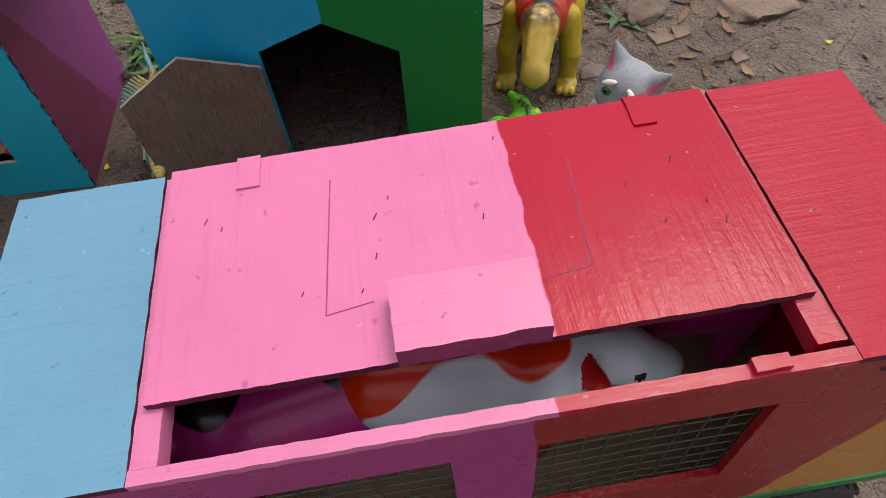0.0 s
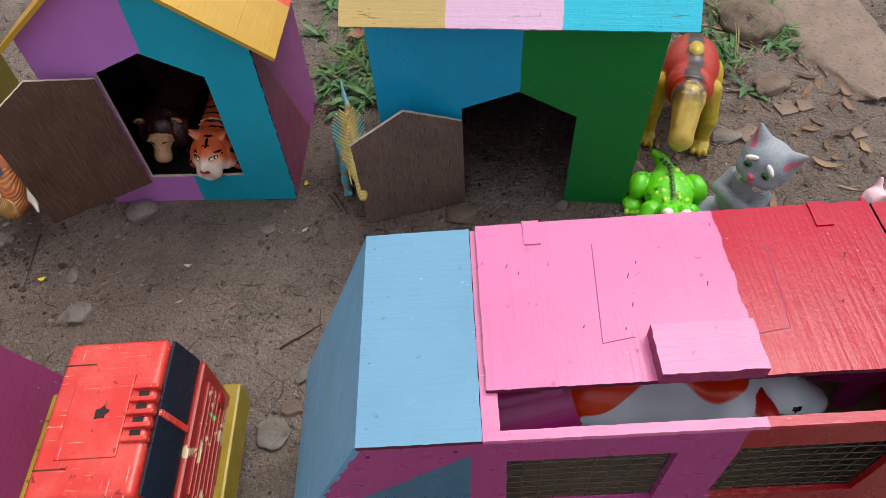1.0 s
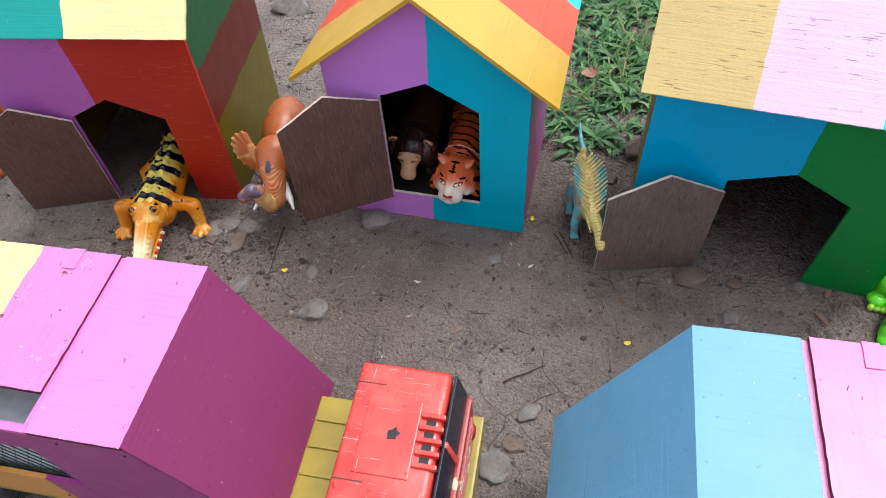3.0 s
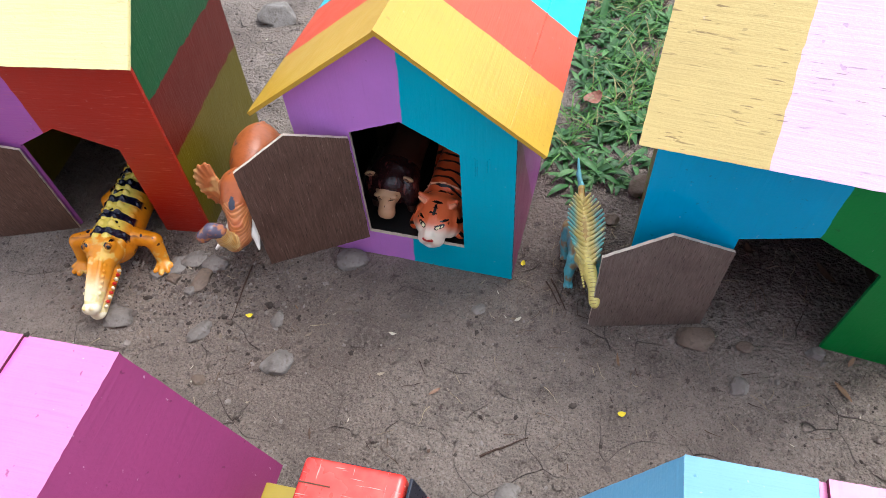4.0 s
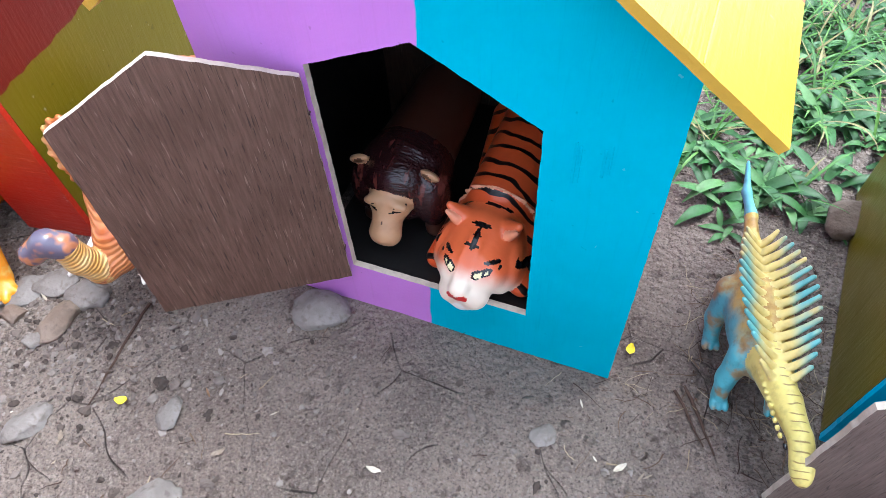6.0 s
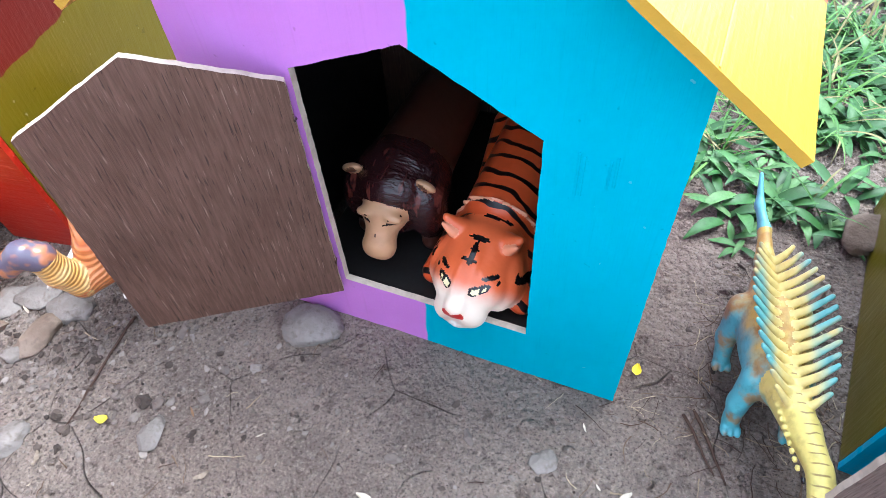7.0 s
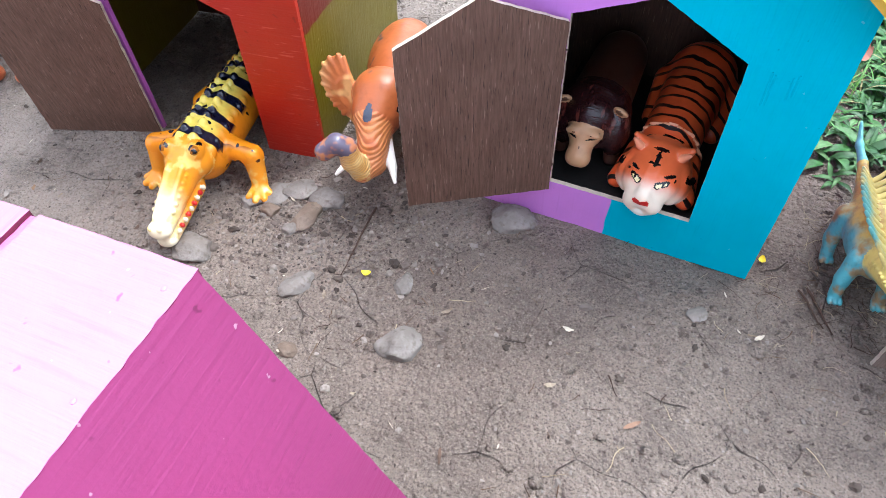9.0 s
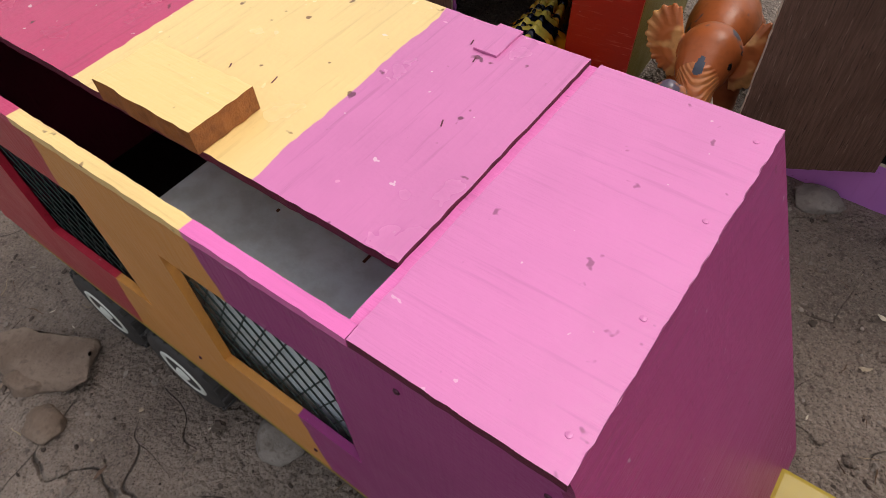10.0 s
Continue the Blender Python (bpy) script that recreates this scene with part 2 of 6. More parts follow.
def moulded(name, prims, materials, m, label, category, voxel=0.002, blend=0.008, floor=None):
    """One toy as one mesh: the smooth union of its bodies by surface nets; each face takes the material of the nearest body. Bodies with k = 0 are painted marks without relief."""
    lo = np.min([np.minimum(p[1], p[2]) - max(p[3], p[4]) if p[0] == "s" else p[1] - p[2].max() for p in prims], axis=0) - 0.012
    hi = np.max([np.maximum(p[1], p[2]) + max(p[3], p[4]) if p[0] == "s" else p[1] + p[2].max() for p in prims], axis=0) + 0.012
    n = np.ceil((hi - lo) / voxel).astype(int) + 1
    g = np.stack(np.meshgrid(*[lo[i] + voxel * np.arange(n[i]) for i in range(3)], indexing="ij"), -1)
    field = np.full(g.shape[:3], 1.0)
    marks = [p for p in prims if p[6] == 0]
    prims = [p for p in prims if p[6] > 0]
    for p in prims:
        reach = (max(p[3], p[4]) if p[0] == "s" else p[2].max()) + 0.02
        c0 = np.minimum(p[1], p[2]) - reach if p[0] == "s" else p[1] - reach
        c1 = np.maximum(p[1], p[2]) + reach if p[0] == "s" else p[1] + reach
        i0 = np.clip(((c0 - lo) / voxel).astype(int), 0, n)
        i1 = np.clip(((c1 - lo) / voxel).astype(int) + 2, 0, n)
        sl = tuple(slice(a, b) for a, b in zip(i0, i1))
        d = dist(p, g[sl])
        k = max(blend * p[6], 1e-5)
        f = field[sl]
        h = np.maximum(k - np.abs(f - d), 0) / k
        field[sl] = np.minimum(f, d) - h * h * k * 0.25
    if floor is not None:
        field = np.maximum(field, floor - g[..., 2])
    s = field < 0
    corners = [(i, j, l) for i in (0, 1) for j in (0, 1) for l in (0, 1)]
    sh = n - 1
    sub = lambda a, c: a[c[0]:c[0] + sh[0], c[1]:c[1] + sh[1], c[2]:c[2] + sh[2]]
    cnt = sum(sub(s, c).astype(int) for c in corners)
    act = (cnt > 0) & (cnt < 8)
    acc, num = np.zeros((*sh, 3)), np.zeros(sh)
    for a in corners:
        for ax in range(3):
            if a[ax]:
                continue
            b = tuple(v + (1 if i == ax else 0) for i, v in enumerate(a))
            fa, fb = sub(field, a), sub(field, b)
            x = (fa < 0) != (fb < 0)
            t = np.where(x, fa / np.where(x, fa - fb, 1), 0)
            pos = np.array(a, float) + t[..., None] * (np.array(b, float) - np.array(a, float))
            acc += np.where(x[..., None], pos, 0)
            num += x
    ids = -np.ones(sh, int)
    idx = np.argwhere(act)
    ids[act] = np.arange(len(idx))
    verts = lo + voxel * (idx + acc[act] / num[act][:, None])
    quads = []
    for ax in range(3):
        o = [i for i in range(3) if i != ax]
        lo_i = [slice(1, sh[i]) if i != ax else slice(0, sh[i]) for i in range(3)]
        a = s[tuple(lo_i)]
        up = [slice(1, sh[i]) if i != ax else slice(1, sh[i] + 1) for i in range(3)]
        b = s[tuple(up)]
        for sign, hit in ((1, a & ~b), (-1, ~a & b)):
            c = np.argwhere(hit)
            if not len(c):
                continue
            c = c + np.array([1 if i != ax else 0 for i in range(3)])
            e0, e1 = np.eye(3, dtype=int)[o[0]], np.eye(3, dtype=int)[o[1]]
            q = np.stack([ids[tuple((c - d).T)] for d in (e0 + e1, e1, 0 * e0, e0)], 1)
            if (sign > 0) == (ax == 1):
                q = q[:, ::-1]
            quads.append(q)
    quads = np.concatenate(quads)
    quads = quads[(quads >= 0).all(1)]
    cen = verts[quads].mean(1)
    best, slot = np.full(len(cen), 9.0), np.zeros(len(cen), int)
    for p in prims:
        d = dist(p, cen)
        w = d < best
        best[w], slot[w] = d[w], p[5]
    for p in marks:
        slot[dist(p, cen) < 0] = p[5]
    me = bpy.data.meshes.new(name)
    me.from_pydata(verts.tolist(), [], quads.tolist())
    for mm in materials:
        me.materials.append(mm)
    me.polygons.foreach_set("material_index", slot.tolist())
    me.polygons.foreach_set("use_smooth", [True] * len(me.polygons))
    me.update()
    ob = new(name, me)
    ob.matrix_world = m
    return tagged(ob, label, category)


# ---- ground ----
def axis_steps(lo, hi, step, far):
    core = list(np.arange(lo, hi, step))
    out, d = [], step
    a, b = [core[0]], [core[-1]]
    while a[-1] > lo - far:
        d *= 1.35
        a.append(a[-1] - d)
        b.append(b[-1] + d)
    return a[:0:-1] + core + b[1:]


def soil():
    s = Shade("dry_trodden_soil", 0.9, 0.25)
    big, mid, fine = s.noise(2.2, 4, 0.6), s.noise(14, 5, 0.65), s.noise(160, 4, 0.6)
    col = s.mix(s.ramp(big, 0.3, 0.7), lin(116, 102, 93), lin(144, 131, 121))
    col = s.mix(s.math("MULTIPLY", s.ramp(mid, 0.4, 0.7), 0.55), col, lin(90, 79, 73))
    col = s.mix(s.math("MULTIPLY", s.ramp(fine, 0.5, 0.75), 0.30), col, lin(152, 141, 132))
    col = s.mix(s.math("MULTIPLY", s.ramp(s.noise(60, 3), 0.6, 0.72), 0.6), col, lin(60, 51, 46))
    dust = s.noise(520, 3, 0.65)
    col = s.mix(s.math("MULTIPLY", s.ramp(dust, 0.55, 0.66), 0.36), col, lin(164, 152, 142))
    col = s.mix(s.math("MULTIPLY", s.ramp(dust, 0.46, 0.34), 0.62), col, lin(54, 45, 40))
    crumb = s.cells(140)
    col = s.mix(s.math("MULTIPLY", s.ramp(crumb, 0.25, 0.05), s.math("MULTIPLY", s.ramp(s.noise(20, 3), 0.48, 0.62), 0.4)), col, lin(172, 158, 142))
    bend = s.t.nodes.new("ShaderNodeMix")
    bend.data_type = "VECTOR"
    bend.inputs[0].default_value = 0.07
    nz = s.t.nodes.new("ShaderNodeTexNoise")
    nz.inputs["Scale"].default_value = 9
    s.t.links.new(s.co, nz.inputs["Vector"])
    s.t.links.new(s.co, bend.inputs[4])
    s.t.links.new(nz.outputs["Color"], bend.inputs[5])
    crack = s.ramp(s.cells(11, bend.outputs[1], "DISTANCE_TO_EDGE"), 0.0062, 0.0)
    crack = s.math("MULTIPLY", crack, s.ramp(s.noise(7, 4), 0.46, 0.56))
    col = s.mix(s.math("MULTIPLY", crack, 0.6), col, lin(44, 37, 33))
    grit = s.cells(230)
    h = s.math("ADD", s.math("MULTIPLY", fine, 0.8), s.math("MULTIPLY", mid, 1.6))
    h = s.math("ADD", h, s.math("ADD", s.math("MULTIPLY", grit, -0.6), s.math("MULTIPLY", dust, 0.5)))
    h = s.math("ADD", h, s.math("ADD", s.math("MULTIPLY", crumb, -0.5), s.math("ADD", s.math("MULTIPLY", crack, -2.0), s.math("MULTIPLY", s.noise(42, 4, 0.6), 1.6))))
    s.bump(h, 0.95, 0.006)
    return s.done(col)


SOIL = soil()


def lie(x, y):
    """The ground's height."""
    z = 0.0032 * noise.noise((x * 5, y * 5, 0.3)) + 0.0016 * noise.noise((x * 19, y * 19, 1.7)) + 0.001 * noise.noise((x * 55, y * 55, 4.1))
    d = max(0.0, math.hypot(x + 0.3, y - 0.6) - 1.6)
    return z - 0.0005 + min(d, 6) * 0.03 * noise.noise((x * 0.5, y * 0.5, 9.0))


gx, gy = axis_steps(-1.75, 1.35, 0.013, 90), axis_steps(-0.25, 2.0, 0.013, 90)
gv = [(x, y, lie(x, y)) for y in gy for x in gx]
gw = len(gx)
gf = [(j * gw + i, j * gw + i + 1, (j + 1) * gw + i + 1, (j + 1) * gw + i) for j in range(len(gy) - 1) for i in range(gw - 1)]
gm = bpy.data.meshes.new("ground")
gm.from_pydata(gv, [], gf)
gm.polygons.foreach_set("use_smooth", [True] * len(gf))
gm.materials.append(SOIL)
tagged(new("ground", gm), "trodden brown soil with fine cracks and grit", "ground", kind="structure")

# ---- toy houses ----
# near black colours the unlit inner wall faces; the gable house floor is black-painted
DARK = plain("near_black_shade_and_paint", lin(15, 13, 13), 0.55, 0.3)
DOOR = raw_ply("brown_raw_plywood", lin(90, 66, 54), lin(112, 85, 72))
DOOR_GREY = raw_ply("grey_brown_raw_plywood", lin(112, 96, 87), lin(132, 116, 106))
CHIP = plain("torn_plywood_edge", lin(205, 190, 172), 0.8, 0.5, 90)
TORN = toy("torn_navy_edge", lin(10, 30, 62), [(lin(60, 180, 210), spots(260, 0.52, 0.56, (1, 1, 0.4)))], 0.7, grime=0.3)
INNER = raw_ply("unpainted_inside_plywood", lin(70, 48, 40), lin(86, 62, 52))
TH = 0.005


def opening_loop(x0, x1, xa, zb, z0, z1, za):
    return [(x0, zb), (x1, zb), (x1, z1), (xa, za), (x0, z0)]


def door_leaf(house, hinge, swing, w, xa, zb, z0, z1, za, warp, tint=DOOR):
    """The cut-out of the opening, hung on one side and swung open to the angle swing."""
    loop = [(0.0, zb), (w, zb), (w, z1), (xa, za), (0.0, z0)]
    m = pose(hinge[0], hinge[1], 0, 0, 0, swing)
    bm = board([loop], 0.004, None, None, 0.0004, 31, 1, 0)
    bm.transform(m)
    if warp:
        off = warp(Vector((hinge[0], hinge[1], 0.1))) - Vector((hinge[0], hinge[1], 0.1))
        for v in bm.verts:
            v.co += off * (v.co.z / 0.1)
    door = part("door", bm, [tint, CHIP], house, "brown raw plywood door, swung open")
    pins = [((0.0, -0.003, z), (0.0, 0.006, z + 0.006)) for z in (zb + 0.03, z0 - 0.03)]
    for pin in pins:
        b = rods([pin], 0.0008)
        b.transform(m)
        part("hinge_wire", b, RUST, door, "twisted wire hinge")
    return door


RUST = plain("rusty_wire", lin(96, 62, 44), 0.5, 0.4, 200, metal=0.6)


def gable_house(m, W, D, eave, apex, paints, opening, door, group):
    """A house whose gable end looks to the front."""
    h = holder("toy_house", m, "plywood toy house, blue and purple front, striped gable roof", "toy house", group)
    front, side_r, side_l, roof, floor_m = paints
    o = opening
    outline = [(0, 0), (W, 0), (W, eave), (W / 2, apex), (0, eave)]
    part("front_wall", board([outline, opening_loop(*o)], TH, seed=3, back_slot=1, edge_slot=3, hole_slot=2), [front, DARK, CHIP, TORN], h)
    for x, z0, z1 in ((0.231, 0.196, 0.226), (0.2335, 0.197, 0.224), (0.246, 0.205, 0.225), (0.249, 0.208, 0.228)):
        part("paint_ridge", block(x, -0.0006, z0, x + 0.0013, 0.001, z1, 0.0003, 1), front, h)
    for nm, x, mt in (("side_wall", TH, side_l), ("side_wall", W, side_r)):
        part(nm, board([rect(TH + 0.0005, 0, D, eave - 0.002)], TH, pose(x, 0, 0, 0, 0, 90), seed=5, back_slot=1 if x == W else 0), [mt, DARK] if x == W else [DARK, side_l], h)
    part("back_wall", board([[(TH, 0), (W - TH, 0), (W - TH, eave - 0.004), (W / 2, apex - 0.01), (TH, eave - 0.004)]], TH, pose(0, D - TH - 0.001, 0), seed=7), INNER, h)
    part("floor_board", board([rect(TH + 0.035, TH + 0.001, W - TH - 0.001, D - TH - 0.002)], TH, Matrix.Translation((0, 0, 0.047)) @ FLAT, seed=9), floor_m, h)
    a = math.atan2(apex - eave, W / 2)
    run = (0.178 + 0.001) / math.cos(a)
    y0, y1 = -0.026, 0.292
    rise = 0.006
    for sgn in (1, -1):
        bx, bz = Vector((0, sgn, 0)), Vector((-sgn * math.cos(a), 0, math.sin(a)))
        by = bz.cross(bx)
        mm = Matrix((bx, by, bz)).transposed().to_4x4()
        low = Vector((W / 2 + sgn * 0.178, 0, apex + rise - 0.178 * math.tan(a)))
        mm.translation = low
        loop = rect(y0, 0, y1, run) if sgn > 0 else rect(-y1, 0, -y0, run - 0.004)
        panel = part("roof_panel", board([loop], TH, mm, seed=11 + sgn, amp=0.00025), roof, h)
        if sgn > 0:
            at = low + bz * (0.23 * run)
            part("paint_ridge", rods([(at + Vector((0, y0 + 0.001, 0)), at + Vector((0.002, y1 - 0.002, 0)))], 0.0007), roof, panel)
    door_leaf(h, *door)
    return h


def eave_house(m, W, D, eave, rise, paints, opening, door, over, warp, label, group):
    """A house whose roof slopes to the front."""
    h = holder("toy_house", m, label, "toy house", group)
    front, side, roof = paints
    x0, x1, xa, z0, z1, za = opening
    outline = [(0, 0), (x0, 0), (x0, z0), (xa, za), (x1, z1), (x1, 0), (W, 0), (W, eave), (0, eave)]
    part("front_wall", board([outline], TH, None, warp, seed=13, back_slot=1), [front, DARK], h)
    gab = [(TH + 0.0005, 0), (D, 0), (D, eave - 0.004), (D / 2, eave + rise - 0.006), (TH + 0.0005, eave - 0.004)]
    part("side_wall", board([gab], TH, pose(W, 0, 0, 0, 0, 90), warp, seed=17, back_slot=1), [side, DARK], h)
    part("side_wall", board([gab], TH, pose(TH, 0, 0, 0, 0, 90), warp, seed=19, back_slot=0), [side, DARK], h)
    part("back_wall", board([rect(TH, 0, W - TH, eave - 0.006)], TH, pose(0, D - TH - 0.001, 0), warp, seed=21), INNER, h)
    a = math.atan2(rise, D / 2)
    top = eave + rise + 0.007
    fo, ox = over
    up = (D / 2 + fo) / math.cos(a)
    part("roof_panel", board([rect(-ox, 0, W + ox, up)], TH, pose(0, -fo, top - (D / 2 + fo) * math.tan(a), -(90 - math.degrees(a))), warp, seed=23, amp=0.00025), roof, h)
    back = pose(0, D + fo, top - (D / 2 + fo) * math.tan(a), (90 - math.degrees(a)))
    back = back @ Matrix.Diagonal((1, -1, 1, 1))
    part("roof_panel", board([rect(-ox, 0, W + ox, up - 0.005)], TH, back, warp, seed=25, amp=0.00025), roof, h)
    if door:
        door_leaf(h, *door)
    return h


BANDS = [(lin(100, 22, 16), [(0, 0, -1, 0.272)]), (lin(104, 92, 10), [(0, 0, -1, 0.172)])]
p_mid = painted("blue_and_purple_house_paint", PURPLE, [(SKY, [(1, 0, -0.035, -0.137)])], wob=0.002)
p_mid_r = painted("plum_side_paint", lin(150, 66, 110), [(lin(172, 84, 160), [(0, 1, 0.55, -0.16)])])
p_mid_roof = painted("yellow_red_cyan_roof_paint", YELLOW, [(ORANGE, [(0, 1, 0, -0.083)]), (CYAN, [(0, 1, 0, -0.194)])], grain="y", wear=0.25)
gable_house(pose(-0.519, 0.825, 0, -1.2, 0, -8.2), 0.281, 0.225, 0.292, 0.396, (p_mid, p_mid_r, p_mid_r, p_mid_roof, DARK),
            (0.0755, 0.2135, 0.1425, 0.053, 0.238, 0.228, 0.266),
            ((0.0755, -0.005), 180 + 33, 0.141, 0.072, 0.05, 0.236, 0.226, 0.264, None), "toy houses")

p_red = painted("red_and_mauve_house_paint", lin(178, 96, 178), [(lin(176, 36, 20), [(1, 0, -0.05, -0.156)])], streak=0.35, grain="x", streak_colour=lin(226, 130, 110))
p_band = painted("green_red_olive_side_paint", lin(18, 84, 46), BANDS, grain="z", wob=0.006)
p_red_roof = painted("cream_and_teal_roof_paint", lin(20, 150, 138), [(lin(238, 222, 156), [(1, 0, 0, -0.199)])], grain="x", streak=0.3)
warp1 = lambda c: Vector((c.x + 0.078 * c.z, c.y - 0.062 * c.z, c.z))
eave_house(pose(-1.028, 0.834, 0, 0, 0, 0), 0.32, 0.252, 0.352, 0.13, (p_red, p_band, p_red_roof), (0.101, 0.246, 0.168, 0.186, 0.186, 0.222),
           ((0.101, -0.004), 180 + 12.5, 0.144, 0.075, 0.002, 0.184, 0.176, 0.22, warp1), (0.018, 0.012), warp1,
           "plywood toy house, red and mauve front, cream and teal roof", "toy houses")

p_grn = painted("blue_and_green_house_paint", lin(10, 172, 218), [(lin(0, 138, 58), [(1, 0, 0, -0.182)])])
p_grn_roof = painted("cream_pink_cyan_roof_paint", lin(206, 178, 112), [(lin(234, 192, 220), [(1, 0, 0, -0.098)]), (lin(44, 200, 224), [(1, 0, 0, -0.222)])], grain="x", streak=0.75)
warp3 = lambda c: Vector((c.x, c.y - 0.045 * c.z, c.z))
eave_house(pose(-0.094, 0.767, 0, 0, 0, -12.8), 0.344, 0.25, 0.352, 0.115, (p_grn, p_band, p_grn_roof), (0.109, 0.256, 0.181, 0.181, 0.172, 0.212),
           ((0.109, -0.006), 180 + 19.5, 0.147, 0.075, 0.002, 0.168, 0.165, 0.205, warp3, DOOR_GREY), (0.034, 0.019), warp3,
           "plywood toy house, blue and green front, cream pink cyan roof", "toy houses")

p_far = painted("purple_house_paint", lin(118, 58, 150))
eave_house(pose(-1.60, 0.93, 0, 0, 0, -7), 0.32, 0.25, 0.34, 0.12, (p_far, p_band, p_red_roof), (0.10, 0.24, 0.17, 0.18, 0.18, 0.22), None, (0.02, 0.015), None,
           "plywood toy house with a plain purple front", "toy houses")

# ---- plywood crates on toy trucks ----
GREY = plain("grey_board_inside", lin(200, 212, 218), 0.35, 0.4, 60)
CARD = plain("brown_cardboard_inside", lin(150, 128, 104), 0.8, 0.3, 20)
WIRE = plain("green_coated_wire", lin(52, 60, 46), 0.4, 0.3, 200)
WIRE_D = plain("dark_green_wire", lin(16, 40, 38), 0.35, 0.3, 200)
NAIL = plain("nail_head", lin(80, 40, 60), 0.4, 0.4, 200, metal=0.5)
PENCIL = plain("pencil_mark", lin(160, 74, 116), 0.8, 0.1)


SAW = plain("dark_sawn_ply_edge", lin(96, 22, 50), 0.75, 0.6, 140, 0.9)


def crate(m, sgn, L, slope, foot, H, zb, mats, windows, cell, handle, seams, label, wire, inside, lift):
    """A plywood transport box with a sloping end, a hinged lid that stands short of the front rim, and wire windows."""
    front, cap, lid_m, slope_m, end_m, edge_m = mats
    D, saw = 0.172, SAW
    F = Matrix.Diagonal((sgn, 1, 1, 1))
    c = holder("plywood_crate", m, label, "crate", "crates on toy trucks")

    def add(name, bm, mt, parent=c, lb=""):
        bm.transform(F)
        if sgn < 0:
            bmesh.ops.reverse_faces(bm, faces=bm.faces)
        return part(name, bm, mt, parent, lb)

    side = [(-slope, zb), (L + foot, zb), (L, H - TH - 0.0005), (0.001, H - TH - 0.0005)]
    holes = [rect(*w) for w in windows]
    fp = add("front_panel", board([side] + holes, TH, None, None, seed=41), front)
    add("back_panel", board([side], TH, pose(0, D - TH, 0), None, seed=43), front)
    # sloping end, of an upper and a lower board
    run = math.hypot(slope, H - zb)
    ang = math.degrees(math.atan2(slope, H - zb))
    mm = pose(-slope - 0.001, 0, zb, 0, ang, 0) @ pose(0, D, 0, 0, 0, -90)
    split = run * (0.33 if sgn > 0 else 0.02)
    if sgn > 0:
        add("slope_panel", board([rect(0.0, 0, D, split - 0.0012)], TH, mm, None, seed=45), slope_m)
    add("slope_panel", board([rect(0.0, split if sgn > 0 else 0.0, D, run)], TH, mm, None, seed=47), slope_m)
    add("end_panel", board([rect(TH + 0.001, zb, D - TH - 0.001, H - TH - 0.001)], TH, pose(L - 0.002, 0, 0, 0, 0, 90), None, seed=49), end_m)
    top = Matrix.Translation((0, 0, H)) @ FLAT
    s0, s1 = seams
    add("roof_board", board([rect(-0.001, -0.001, s0 - 0.002, D + 0.001)], TH, top, None, seed=51, amp=0.0003, edge_slot=1), [cap, saw])
    add("roof_board", board([rect(s1 + 0.002, -0.001, L + 0.001, D + 0.001)], TH, top, None, seed=53, amp=0.0003, edge_slot=1), [cap, saw])
    # rims round the opening
    add("front_rim", board([rect(s0 - 0.0015, -0.0012, s1 + 0.0015, 0.0056)], 0.0052, top, None, seed=55, amp=0.00025), edge_m)
    add("rim_strip", board([rect(s0 - 0.0015, 0.0062, s0 + (0.010 if sgn > 0 else 0.003), D)], 0.012, Matrix.Translation((0, 0, H - 0.0015)) @ FLAT, None, seed=57), edge_m)
    add("rim_strip", board([rect(s1 - 0.012, 0.0095, s1 + 0.0015, D)], 0.012, Matrix.Translation((0, 0, H - 0.0015)) @ FLAT, None, seed=58), edge_m)
    # lid and its fittings
    lid = add("lid", board([rect(s0 + 0.003, 0.0325, s1 - 0.003, D + 0.001)], TH, Matrix.Translation((0, 0, H + lift)) @ FLAT, None, seed=59, amp=0.0003, edge_slot=1), [lid_m, saw], c, "hinged plywood lid")
    hx0, hy0, hx1, hy1, ht, hm = handle
    hb = board([rect(hx0, hy0, hx1, hy1)], ht, Matrix.Translation((0, 0, H + lift + 0.0005 + ht)) @ FLAT, None, seed=61, amp=0.0006, edge_slot=1)
    add("lid_block", hb, hm, lid, "wooden block nailed to the lid")
    for x in (s0 + 0.04, s1 - 0.048):
        pl_ = board([rect(x, D - 0.021, x + 0.013, D + 0.002)], 0.0012, Matrix.Translation((0, 0, H + lift + 0.0013)) @ FLAT, None, seed=63, amp=0.0003)
        add("hinge_plate", pl_, lid_m, lid, "painted-over hinge plate")
    # staple marks pressed into the lid
    rn = random.Random(71 + sgn)
    for i in range(14):
        x, y = rn.uniform(s0 + 0.012, s1 - 0.012), rn.uniform(0.07, D - 0.012)
        a = radians(rn.uniform(60, 80))
        ln = rn.uniform(0.002, 0.005)
        z = H + lift + 0.0001
        add("staple_mark", rods([((x, y, z), (x + ln * math.cos(a), y + ln * math.sin(a), z))], 0.00035, 4), saw, lid)
